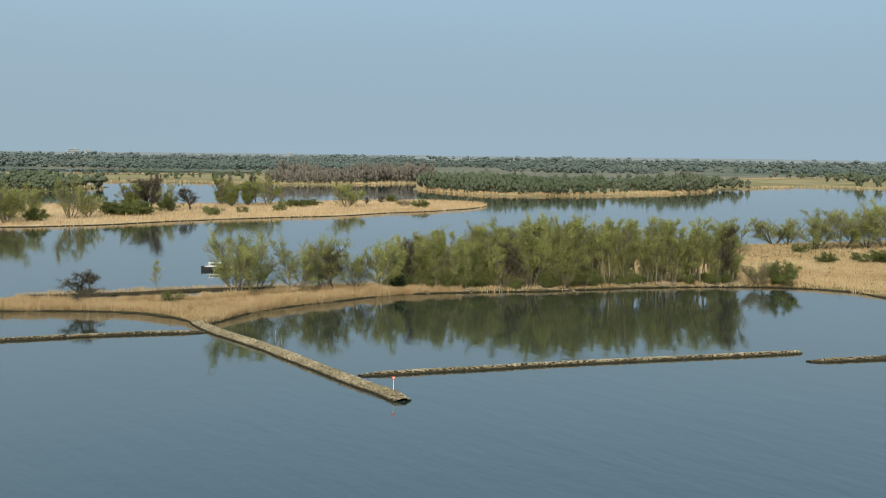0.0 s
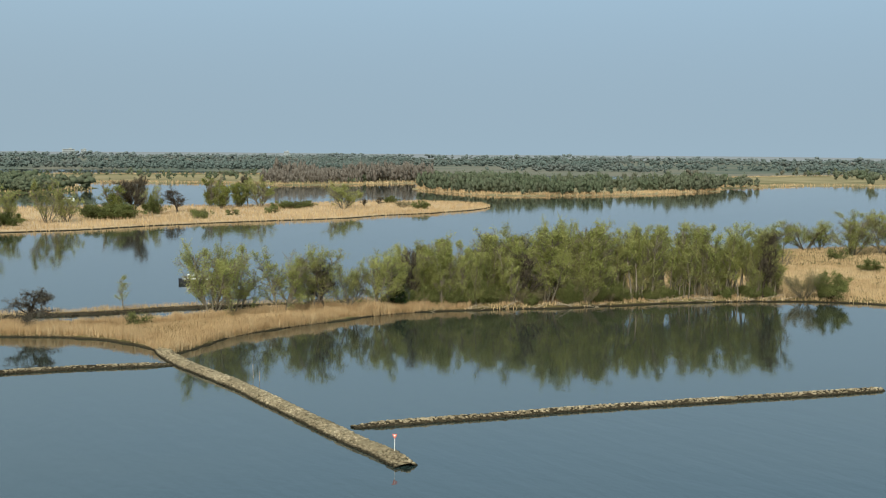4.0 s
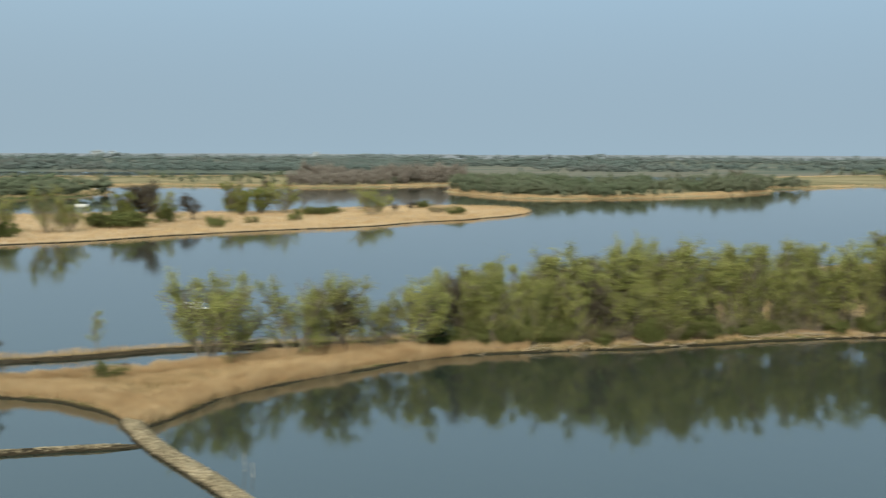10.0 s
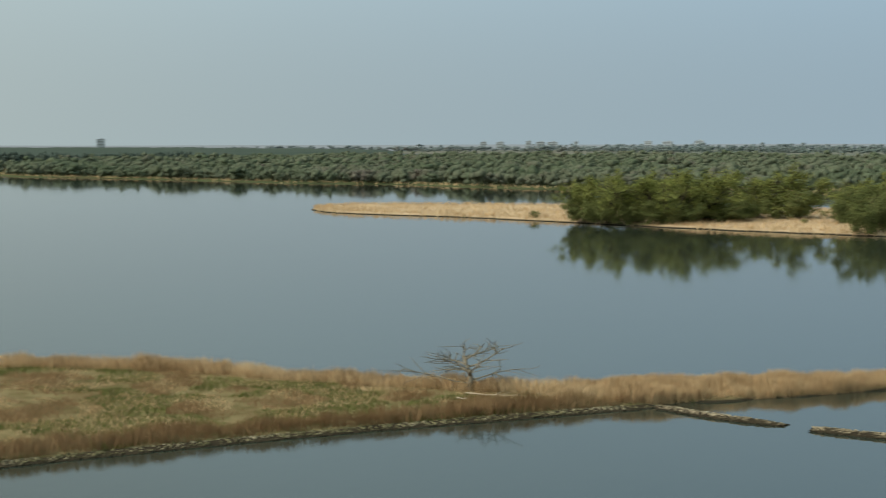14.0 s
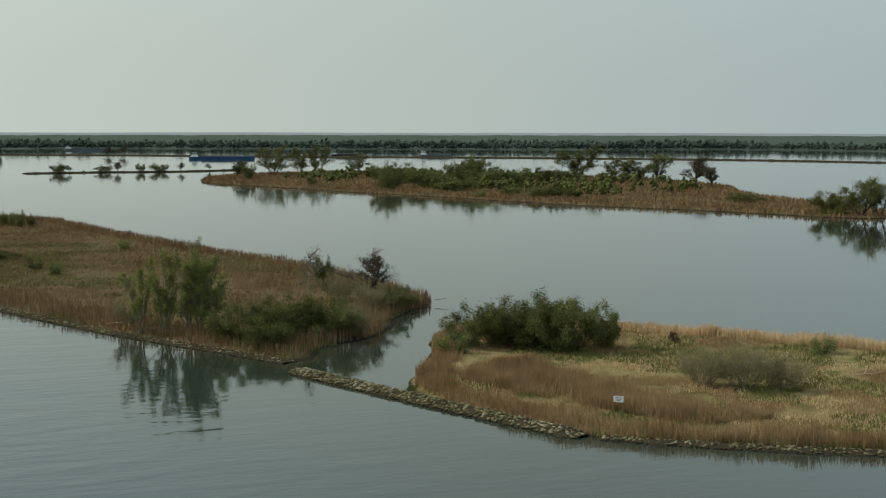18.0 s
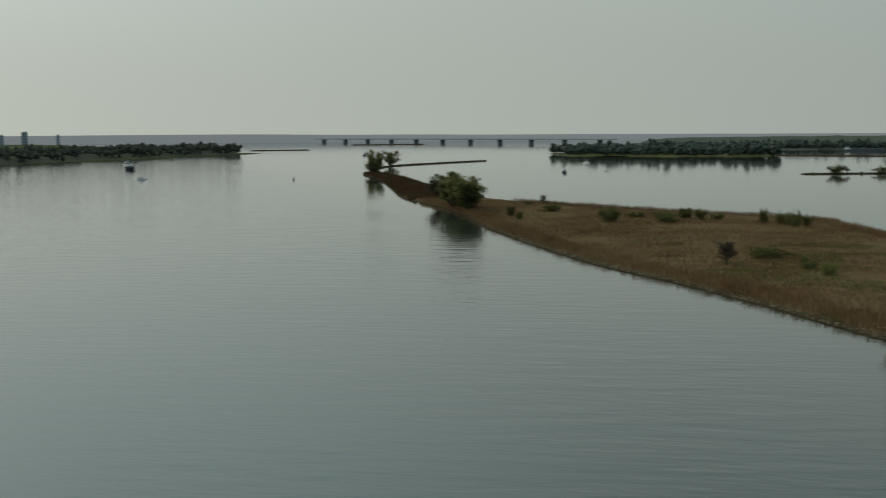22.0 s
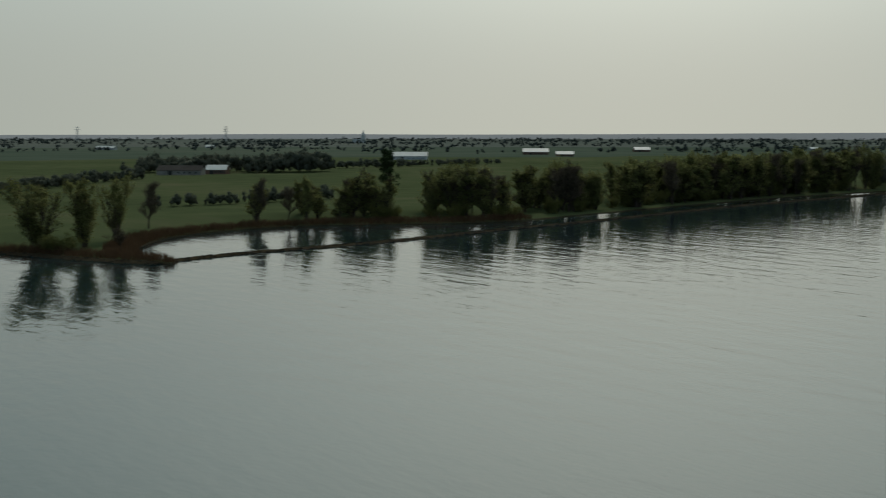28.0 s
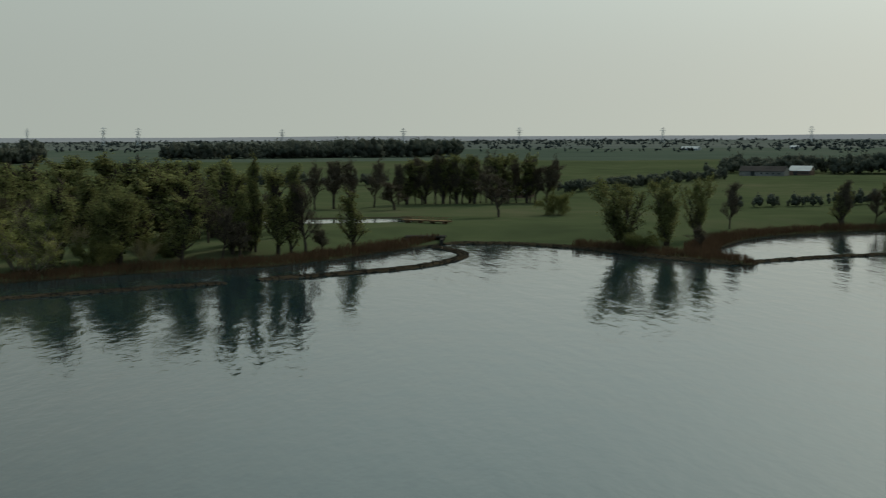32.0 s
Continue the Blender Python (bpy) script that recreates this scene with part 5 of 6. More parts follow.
WEST_W = [("thicket", -829, 94, 8.1, 31.1), ("thicket", -761, 55, 4.0, 10.7), ("maple", -992, -83, 18.9, 26.0), ("maple", -1030, -70, 17.6, 17.4), ("maple", -1035, -57, 19.9, 17.4), ("maple", -1020, -26, 14.0, 19.3), ("thicket", -760, 25, 10.6, 10.7), ("thicket", -817, -27, 5.1, 5.4), ("thicket", -861, 24, 9.9, 40.5), ("thicket", -841, 65, 13.8, 19.7), ("thicket", -804, 86, 10.0, 31.5), ("bare", -940, -100, 12.0, 13.5), ("thicket", -901, -83, 9.6, 8.7), ("thicket", -742, 63, 6.1, 20.8), ("shrub", -690, 80, 3.5, 6.4), ("thicket", -704, 97, 4.0, 9.9), ("thicket", -682, 108, 4.9, 6.3), ("thicket", -684, 118, 5.2, 7.9)]
STRAND = [("thicket", -1034, -260, 5.9, 9.9), ("bare", -1037, -252, 5.4, 7.2), ("thicket", -1058, -232, 4.6, 11.4), ("bare", -1063, -222, 7.4, 8.3), ("thicket", -1068, -205, 5.5, 7.4), ("thicket", -1075, -192, 5.1, 14.0), ("bare", -1085, -177, 6.5, 6.5), ("bare", -1105, -158, 5.2, 8.5), ("thicket", -1127, -139, 3.4, 8.6), ("bare", -1724, -440, 11.0, 12.5), ("bare", -1722, -420, 11.0, 11.0)]
INLET = [("thicket", -219, 99, 6.1, 8.0), ("thicket", -216, 105, 7.0, 9.6), ("thicket", -215, 112, 6.7, 8.7), ("thicket", -216, 116, 5.4, 5.4), ("thicket", -218, 102, 6.0, 8.0), ("thicket", -215, 108.5, 6.6, 8.5), ("thicket", -217, 95, 4.6, 7.0), ("thin", -186, 128, 4.9, 6.8), ("thin", -184, 133, 6.0, 8.3), ("thin", -185, 138, 4.4, 6.9), ("bare", -220, 128, 2.3, 1.8), ("shrub", -214, 150, 2.4, 3.6), ("shrub", -210, 93, 3.0, 4.3), ("dead", -154.5, 213.5, 6.2, 16.0)]
LONG_A = [("plume", -228, 39.5, 11.0, 4.2), ("plume", -229, 43.5, 13.4, 4.2), ("plume", -229, 47.5, 13.8, 4.6), ("plume", -230, 51, 12.8, 5.0), ("plume", -228, 49.5, 11.5, 4.2), ("thin", -233, 36, 5.4, 4.9), ("thicket", -220, 58, 4.6, 9.0), ("thicket", -214, 64, 3.6, 7.0), ("thicket", -227, 61, 5.0, 8.4), ("thicket", -225, 66, 5.8, 9.0), ("thicket", -227, 72, 5.3, 9.1), ("thin", -228, 76, 5.1, 5.5), ("dead", -290, 58, 9.0, 6.5), ("thicket", -296, 60, 5.5, 3.7), ("bare", -263, 74, 9.5, 9.0), ("thin", -271, 67, 6.0, 6.7), ("thin", -257, 75, 5.5, 7.4), ("thicket", -262, 79, 3.7, 5.3), ("shrub", -268, 81, 2.0, 4.3), ("bare", -324, -36, 5.8, 5.1), ("shrub", -315, -6, 3.6, 3.4), ("shrub", -325, -15, 3.1, 3.6)]
LONG_B = [("thicket", -349, -35, 2.8, 13.9), ("shrub", -382, -10, 3.1, 3.3), ("thicket", -480, -143, 2.3, 5.7), ("thicket", -467, -125, 3.4, 6.5), ("thicket", -486, -125, 3.6, 4.9), ("thicket", -481, -116, 3.7, 3.9), ("thicket", -485, -111, 2.4, 4.4), ("thicket", -474, -88, 4.7, 2.5), ("thicket", -469, -80, 4.2, 2.5), ("thicket", -469, -77, 4.0, 2.9), ("thicket", -464, -72, 4.7, 4.9), ("thicket", -465, -68, 3.9, 2.9)]
LONG_C = [("osier", -570, -300, 12.4, 13.3), ("bare", -543, -284, 10.6, 9.8), ("osier", -505, -248, 11.7, 12.7), ("osier", -484, -226, 13.9, 14.3), ("osier", -893, -602, 17.0, 13.0), ("osier", -880, -596, 14.0, 11.0), ("osier", -515, -256, 11.0, 10.0), ("osier", -495, -238, 12.5, 10.0), ("osier", -1094, -744, 13.8, 12.6), ("bare", -541, -224, 4.7, 4.2), ("thicket", -465, -192, 3.7, 3.2), ("thicket", -448, -177, 3.1, 2.6), ("thicket", -451, -139, 5.1, 7.4), ("thicket", -498, -193, 2.9, 7.2), ("thicket", -460, -120, 3.0, 6.4), ("thicket", -539, -230, 2.1, 3.7)]
SLUICE = [("poplar", 186, -214, 24.5, 6.2), ("poplar", 183, -221, 24.6, 3.5), ("poplar", 177, -223, 22.3, 7.1), ("poplar", 175, -227, 22.9, 4.7), ("poplar", 167, -250, 16.5, 5.3), ("bare", 171, -228, 19.1, 6.3), ("osier", 205, -186, 17.1, 11.9), ("thicket", 202, -175, 6.6, 10.1), ("willow", 217, -163, 15.3, 16.0), ("willow", 208, -158, 9.0, 12.0), ("osier", 218, -180, 18.1, 9.0), ("bare", 198, -239, 16.7, 6.7), ("bare", 182, -211, 9.1, 9.1), ("bare", 170, -236, 6.0, 8.0), ("thicket", 211, -215, 4.8, 9.7), ("osier", 95, -282, 17.3, 12.3), ("osier", 83, -288, 17.7, 8.3), ("osier", 79, -313, 17.7, 7.1), ("bare", 77, -357, 15.3, 4.9), ("bare", 71, -278, 5.8, 11.6), ("thicket", 87, -273, 4.0, 9.7)]
FIELD_A = [("bare", 43, -390, 15.2, 4.5), ("bare", 235, -430, 11.5, 9.8), ("bare", 175, -397, 16.8, 13.4), ("thicket", 157, -415, 8.4, 11.4), ("poplar", 293, -263, 23.2, 15.5), ("poplar", 289, -273, 23.6, 10.4), ("poplar", 282, -275, 23.9, 10.4), ("poplar", 278, -282, 23.7, 10.4), ("poplar", 271, -284, 23.2, 10.4), ("poplar", 264, -287, 22.9, 9.1), ("poplar", 265, -300, 22.3, 10.7), ("poplar", 258, -303, 22.2, 9.2), ("poplar", 258, -318, 20.4, 8.2), ("poplar", 302, -258, 21.0, 15.6), ("bare", 268, -419, 18.3, 9.9), ("bare", 264, -429, 20.0, 10.0), ("bare", 257, -432, 18.8, 10.0), ("bare", 251, -443, 19.2, 10.1)]
FIELD_B = [("poplar", 232, -479, 21.1, 6.5), ("poplar", 226, -481, 21.1, 6.5), ("poplar", 218, -483, 21.1, 6.5), ("poplar", 210, -485, 21.1, 6.5), ("poplar", 205, -493, 21.4, 6.5), ("poplar", 214, -530, 21.1, 6.0), ("poplar", 207, -532, 21.1, 6.0), ("poplar", 44, -392, 14.4, 5.5), ("poplar", 26, -399, 14.8, 4.4), ("poplar", 9, -411, 15.8, 8.5), ("poplar", 2, -421, 16.9, 8.6), ("fir", -3, -711, 20.5, 7.5), ("osier", -30, -425, 19.1, 13.2), ("poplar", 14, -405, 11.7, 5.6), ("bare", 33, -399, 12.1, 6.3), ("poplar", 240, -476, 20.0, 9.0), ("poplar", 223, -490, 20.5, 9.0), ("poplar", 198, -500, 19.0, 9.0), ("bare", 190, -505, 17.0, 10.0), ("poplar", 247, -470, 19.0, 9.0)]
for rows, group in ((INNER, "trees on the reed bank"), (RIGHT, "trees behind the meadow"), (NORTH_E, "trees on the north island"), (NORTH_M, "trees on the north island"), (NORTH_W, "trees on the north island"), (WEST_E, "trees on the west island"), (WEST_W, "trees on the west island"), (STRAND, "trees on the low banks"), (INLET, "bushes by the inlet"), (LONG_A, "trees on the long island"), (LONG_B, "bushes on the long island"), (LONG_C, "trees on the long island"), (SLUICE, "trees by the sluice"), (FIELD_A, "trees behind the dike"), (FIELD_B, "trees behind the dike")):
    for kind, x, y, h, w in rows:
        plant(kind, x, y, h, w, group, 0.9 if y < -150 and x > -60 else 0.45)

for kind, x, y, h, w in NORTH_W:
    if kind == "sallow":
        plant("bush", x + 2, y - 5, h * 0.5, w * 0.7, "bushes on the north island", 0.45)

# the wooded ground by the sluice
PARK = np.array([(172, -205), (205, -150), (235, -130), (330, -190), (330, -280), (262, -335), (215, -300), (175, -240)], float)
placed = 0
while placed < 115:
    x, y = rng.uniform(170, 330), rng.uniform(-335, -130)
    if inside_distance(np.array(x), np.array(y), PARK) < 4 or inside_distance(np.array(x), np.array(y), CANAL) > -6:
        continue
    kind = ("poplar", "osier", "bare", "thicket", "thin")[int(rng.choice(5, p=(0.4, 0.24, 0.1, 0.2, 0.06)))]
    h = {"poplar": 19, "osier": 13, "bare": 15, "thicket": 5, "thin": 5}[kind] * rng.uniform(0.75, 1.15)
    plant(kind, x, y, h, h * rng.uniform(0.35, 0.7) * (2 if kind in ("thicket", "thin") else 1), "trees by the sluice", 0.9)
    placed += 1

# the belt of willows along the basin
FRONT = curve([(-8, 339), (8, 344), (30, 350), (54, 361), (82, 366)], False, 12)
fp, fn, ft = along(FRONT, 1.0)
for k in range(126):
    i = int(((k + rng.uniform(0, 1)) / 126) ** 1.15 * (len(fp) - 1))
    back = rng.uniform(1.5, 20 - 13 * ft[i])
    h = (11.2 + 3.8 * min(1, ft[i] * 2.5)) * rng.uniform(0.75, 1.15)
    pick = rng.random()
    kind = "bare" if pick < 0.06 else ("pole" if pick < 0.1 + 1.4 * max(0, ft[i] - 0.45) else ("willow" if pick > 0.86 and ft[i] < 0.6 else "alder"))
    plant(kind, fp[i, 0] + fn[i, 0] * back, fp[i, 1] + fn[i, 1] * back, h, h * (rng.uniform(0.28, 0.44) if kind != "willow" else rng.uniform(0.5, 0.7)), "willows along the basin")
for k in range(80):
    i = int(rng.uniform(0, 1) ** 1.25 * (len(fp) - 1))
    back = rng.uniform(0.2, 5)
    h = rng.uniform(1.8, 5.0) * (0.6 if ft[i] > 0.6 else 1)
    plant("thin" if rng.random() < 0.15 else "bush", fp[i, 0] + fn[i, 0] * back, fp[i, 1] + fn[i, 1] * back, h, h * rng.uniform(0.9, 1.4), "bushes along the basin")

# rows of trees along the farmland shore, thinning out westward
LINE = curve([(24, -398), (-3, -408), (-44, -418), (-90, -468), (-150, -538), (-225, -616), (-290, -672)], False, 10)
lp, ln, lt = along(LINE, 1.0)
for k in range(160):
    i = int(rng.uniform(0, 1) ** 0.8 * (len(lp) - 1))
    back = -rng.uniform(-6, 22)
    h = rng.uniform(11.5, 17) + 6 * lt[i]
    plant("poplar" if rng.random() < 0.6 else ("osier" if rng.random() < 0.6 else "bare"), lp[i, 0] - ln[i, 0] * back, lp[i, 1] - ln[i, 1] * back, h, h * rng.uniform(0.3, 0.5), "trees along the farmland shore", 0.9)
for k in range(40):
    i = int(rng.uniform(0, 1) * (len(lp) - 1))
    plant("thicket", lp[i, 0] + ln[i, 0] * rng.uniform(-4, 4), lp[i, 1] + ln[i, 1] * rng.uniform(-4, 4), rng.uniform(3, 6), rng.uniform(4, 8), "bushes along the farmland shore", 0.8)
for k in range(22):
    plant("bare", 190 + 2.8 * k + rng.uniform(-2, 2), -506 + 1.7 * k + rng.uniform(-4, 4), rng.uniform(16, 22), rng.uniform(5, 7.5), "row of bare trees behind the dike", 0.9)
WEST_BELT = np.array([(-282, -664), (-395, -765), (-520, -912), (-690, -1030), (-896, -1158), (-910, -1195), (-690, -1075), (-530, -960), (-400, -820), (-320, -740)], float)
wood("wood_shore", WEST_BELT, 760, 22, M_CLOSED, "belt of trees along the far farmland shore", 60, 1.1, slim=0.8, z=1, lobes=6)
HEAD_WOOD = np.array([(-930, -1180), (-1290, -1350), (-1600, -1450), (-1720, -1570), (-1900, -1900), (-1300, -1600), (-960, -1260)], float)
canopy("wood_headland", HEAD_WOOD, 14, 9, M_CLOSED, "wooded headland by the river bend")
wood("trees_headland", HEAD_WOOD, 800, 17, M_CLOSED, "tree tops on the wooded headland", 24, z=1)
for nm, pts, n, h in (("wood_field", [(940, -1290), (800, -1390), (640, -1525), (660, -1590), (830, -1480), (960, -1370)], 520, 22),
                      ("wood_corner", [(980, -1050), (965, -1110), (1010, -1150), (1040, -1080)], 120, 20),
                      ("wood_farm", [(205, -952), (150, -948), (60, -962), (40, -1010), (120, -1020), (200, -1000)], 190, 15),
                      ("hedge_row", [(208, -600), (194, -658), (181, -750), (163, -828), (170, -832), (190, -750), (203, -658), (217, -602)], 150, 9),
                      ("hedge_field", [(474, -617), (405, -637), (351, -672), (353, -680), (408, -647), (478, -627)], 110, 8),
                      ("hedge_dike", [(96, -485), (60, -520), (20, -560), (24, -566), (66, -528), (102, -492)], 70, 7),
                      ("hedge_far", [(59, -1054), (-8, -1123), (-120, -1240), (-112, -1250), (0, -1132), (66, -1062)], 120, 8)):
    wood(nm, np.array(pts, float), n, h, M_CLOSED, "dark belt of trees between the fields", 70, 1.1, z=0.8, lobes=6)
POLDER = np.array([(-1200, -1900), (-300, -1700), (500, -1900), (1500, -1700), (2600, -900), (3600, -1200), (2600, -3600), (0, -4600), (-2200, -3800)], float)
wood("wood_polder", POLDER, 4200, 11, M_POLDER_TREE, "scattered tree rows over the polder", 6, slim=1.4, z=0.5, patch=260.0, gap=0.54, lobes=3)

# ---- paint and building materials ----
M_WHITE = material("white_paint", [(0.62, 0.62, 0.60), (0.76, 0.76, 0.74)], 0.8, 0.5)
M_RED = material("faded_red_paint", [(0.50, 0.10, 0.07), (0.62, 0.16, 0.11)], 3.0, 0.5)
M_BLUE = material("blue_hull_paint", [(0.03, 0.07, 0.16), (0.05, 0.10, 0.21)], 0.3, 0.4)
M_DARK_HULL = material("dark_hull_paint", [(0.02, 0.022, 0.025), (0.045, 0.045, 0.05)], 0.3, 0.4)
M_GREY_HULL = material("grey_hull_paint", [(0.10, 0.11, 0.12), (0.17, 0.18, 0.19)], 0.3, 0.5)
M_GREEN = material("green_buoy_paint", [(0.01, 0.06, 0.03), (0.02, 0.10, 0.05)], 2.0, 0.5)
M_WINDOW = material("dark_window_glass", [(0.015, 0.02, 0.025), (0.03, 0.035, 0.04)], 1.0, 0.08, spec=0.6)
M_STEEL = material("galvanised_steel", [(0.28, 0.29, 0.30), (0.42, 0.43, 0.44)], 4.0, 0.45, metallic=0.7)
M_WEATHERED = material("weathered_timber", [(0.11, 0.075, 0.045), (0.22, 0.15, 0.09)], 3.0, 0.9, 0.4, 12.0)
M_CONCRETE = material("stained_concrete", [(0.13, 0.125, 0.115), (0.26, 0.25, 0.23)], 0.6, 0.9, 0.3, 4.0)
# much darker concrete tone, for the sluice only
M_DARK_CONCRETE = material("dark_concrete", [(0.02, 0.02, 0.018), (0.05, 0.048, 0.042)], 0.6, 0.95, 0.3, 4.0)
M_ROOF = material("corrugated_roof_sheet", [(0.34, 0.35, 0.35), (0.45, 0.46, 0.46)], 0.3, 0.4, spec=0.3)
M_TILE = material("dark_roof_tile", [(0.045, 0.04, 0.038), (0.08, 0.07, 0.065)], 1.0, 0.7)
M_BRICK = material("brown_brick", [(0.10, 0.07, 0.055), (0.15, 0.10, 0.08)], 1.5, 0.9)
M_TOWN = material("pale_facade", [(0.27, 0.30, 0.31), (0.34, 0.37, 0.38)], 0.02, 0.8)
# far towers and pylons share a grey paled to look faint in haze
M_TOWN_GREY = material("hazed_grey_facade", [(0.30, 0.33, 0.345), (0.37, 0.40, 0.415)], 0.02, 0.9)


def boxes(*items):
    """A bmesh of boxes: (width, depth, height, x, y, z of the underside)."""
    bm = bmesh.new()
    for w, d, h, x, y, z in items:
        m = Matrix.Translation((x, y, z + h / 2)) @ Matrix.Diagonal((w, d, h, 1))
        bmesh.ops.create_cube(bm, size=1, matrix=m)
    return bm


def bevelled(size, loc, by=0.05):
    bm = boxes((*size, *loc))
    bmesh.ops.bevel(bm, geom=bm.edges[:], offset=by, segments=2, affect="EDGES")
    return bm


def rod(a, b, r0, r1=None, sides=8):
    bm = bmesh.new()
    a, b = Vector(a), Vector(b)
    d = b - a
    m = Matrix.Translation((a + b) / 2) @ d.to_track_quat("Z", "Y").to_matrix().to_4x4()
    bmesh.ops.create_cone(bm, cap_ends=True, segments=sides, radius1=r0, radius2=r0 if r1 is None else r1, depth=d.length, matrix=m)
    return bm


def joined(*bms):
    out = bmesh.new()
    for bm in bms:
        me = bpy.data.meshes.new("join")
        bm.to_mesh(me)
        bm.free()
        out.from_mesh(me)
        bpy.data.meshes.remove(me)
    return out


def thing(name, m, label, category, group=""):
    ob = new(name)
    ob.matrix_basis = m
    return tagged(ob, label, category, group)


def hull(length, beam, height, draft=0.4, bow=0.28, stern=0.08, sheer=0.35):
    """A boat's shell: pointed bow towards +x, flat stern, closed deck."""
    bm = bmesh.new()
    n, rings = 14, []
    for i in range(n + 1):
        t = i / n
        x = (t - 0.5) * length
        w = beam / 2 * (1 - max(0, (t - 1 + bow) / bow) ** 2.2) * (1 - 0.25 * max(0, (stern - t) / max(stern, 1e-6)))
        top = height * (1 + sheer * max(0, t - 0.6) ** 2 * 4)
        rings.append([bm.verts.new(p) for p in ((x, -max(w, 0.02), top), (x, -max(w * 0.85, 0.02), -draft), (x, max(w * 0.85, 0.02), -draft), (x, max(w, 0.02), top))])
    for a, b in zip(rings, rings[1:]):
        for j in range(4):
            bm.faces.new((a[j], b[j], b[(j + 1) % 4], a[(j + 1) % 4]))
    bm.faces.new(rings[0])
    bm.faces.new(list(reversed(rings[-1])))
    return bm


def motorboat(x, y, yaw, length, hull_mat, label, cabin=True):
    ob = thing("motorboat", pose(x, y, 0, 0, 0, yaw), label, "boat", "boats on the river")
    k = length / 10
    part("hull", hull(length, length * 0.3, 1.1 * k), hull_mat, ob)
    part("deck", bevelled((length * 0.8, length * 0.24, 0.12 * k), (-0.05 * length, 0, 1.12 * k), 0.03 * k), M_WHITE, ob, "white deck")
    if cabin:
        c = part("cabin", bevelled((length * 0.38, length * 0.2, 1.15 * k), (0.02 * length, 0, 1.24 * k), 0.15 * k), M_WHITE, ob, "white cabin")
        for s in (-1, 1):
            part("window", boxes((length * 0.3, 0.03 * k, 0.45 * k, 0.02 * length, s * (length * 0.1 + 0.012 * k), 1.65 * k)), M_WINDOW, c, "dark window")
        part("windscreen", boxes((0.03 * k, length * 0.15, 0.45 * k, 0.21 * length + 0.012 * k, 0, 1.65 * k)), M_WINDOW, c, "dark windscreen")
        part("roof", bevelled((length * 0.44, length * 0.23, 0.1 * k), (0.02 * length, 0, 2.4 * k), 0.03 * k), M_WHITE, ob)
    part("railing", joined(*[rod((length * f, s * length * 0.12, 1.1 * k), (length * f, s * length * 0.12, 1.75 * k), 0.03 * k) for f in (0.1, 0.22, 0.34) for s in (-1, 1)], *[rod((length * 0.08, s * length * 0.12, 1.75 * k), (length * 0.36, s * length * 0.1, 1.75 * k), 0.03 * k) for s in (-1, 1)]), M_STEEL, ob, "thin steel rail")
    part("mast", rod((-0.12 * length, 0, 2.3 * k), (-0.12 * length, 0, 3.6 * k), 0.05 * k), M_STEEL, ob)
    return ob


def barge(x, y, yaw, length, mat, label):
    ob = thing("cargo_barge", pose(x, y, 0, 0, 0, yaw), label, "ship", "barges on the river")
    beam = min(11.0, length * 0.13)
    part("hull", hull(length, beam, 2.8, 0.6, 0.12, 0.06, 0.25), mat, ob)
    part("hatch_coaming", bevelled((length * 0.68, beam * 0.8, 1.3), (0.03 * length, 0, 2.8), 0.1), M_GREY_HULL, ob, "grey hatch covers")
    w = part("wheelhouse", bevelled((5.0, beam * 0.6, 3.2), (-0.42 * length, 0, 4.2), 0.2), M_WHITE, ob, "white wheelhouse")
    for s in (-1, 1):
        part("window", boxes((4.2, 0.06, 1.2, -0.42 * length, s * (beam * 0.3 + 0.03), 5.6)), M_WINDOW, w, "dark window")
    part("window", boxes((0.06, beam * 0.5, 1.2, -0.42 * length + 2.53, 0, 5.6)), M_WINDOW, w, "dark window")
    part("aft_cabin", bevelled((8.0, beam * 0.75, 1.8), (-0.42 * length, 0, 2.6), 0.15), M_WHITE, ob, "white aft cabin")
    part("mast", rod((0.42 * length, 0, 2.8), (0.42 * length, 0, 8.0), 0.12, 0.06), M_STEEL, ob)
    return ob


def buoy(x, y, k=1.0, mat=M_GREEN):
    ob = thing("channel_buoy", pose(x, y, 0), "dark green conical channel buoy with a topmark", "buoy")
    part("float", rod((0, 0, -0.6 * k), (0, 0, 0.7 * k), 1.15 * k, 1.25 * k, 20), mat, ob)
    part("body", rod((0, 0, 0.7 * k), (0, 0, 2.6 * k), 0.9 * k, 0.35 * k, 16), mat, ob)
    part("cage", joined(*[rod((0.9 * k * math.cos(a), 0.9 * k * math.sin(a), 0.8 * k), (0.25 * k * math.cos(a), 0.25 * k * math.sin(a), 2.9 * k), 0.06 * k) for a in (0.4, 1.97, 3.54, 5.11)]), M_DARK_HULL, ob)
    part("topmark", rod((0, 0, 2.9 * k), (0, 0, 4.0 * k), 0.65 * k, 0.03 * k, 16), mat, ob, "green cone topmark")


# ---- marks and signs ----
beacon = thing("groyne_beacon", pose(-7, 195.5, 0.7), "white pole with a red triangular mark on the groyne head", "sign")
part("pole", rod((0, 0, -0.3), (0, 0, 2.3), 0.05), M_WHITE, beacon)
tri = bmesh.new()
front = [tri.verts.new(p) for p in ((-0.42, -0.03, 3.0), (0.42, -0.03, 3.0), (0, -0.03, 2.2))]
back = [tri.verts.new(p) for p in ((-0.42, 0.03, 3.0), (0.42, 0.03, 3.0), (0, 0.03, 2.2))]
tri.faces.new(front)
tri.faces.new(back[::-1])
for j in range(3):
    tri.faces.new((front[(j + 1) % 3], front[j], back[j], back[(j + 1) % 3]))
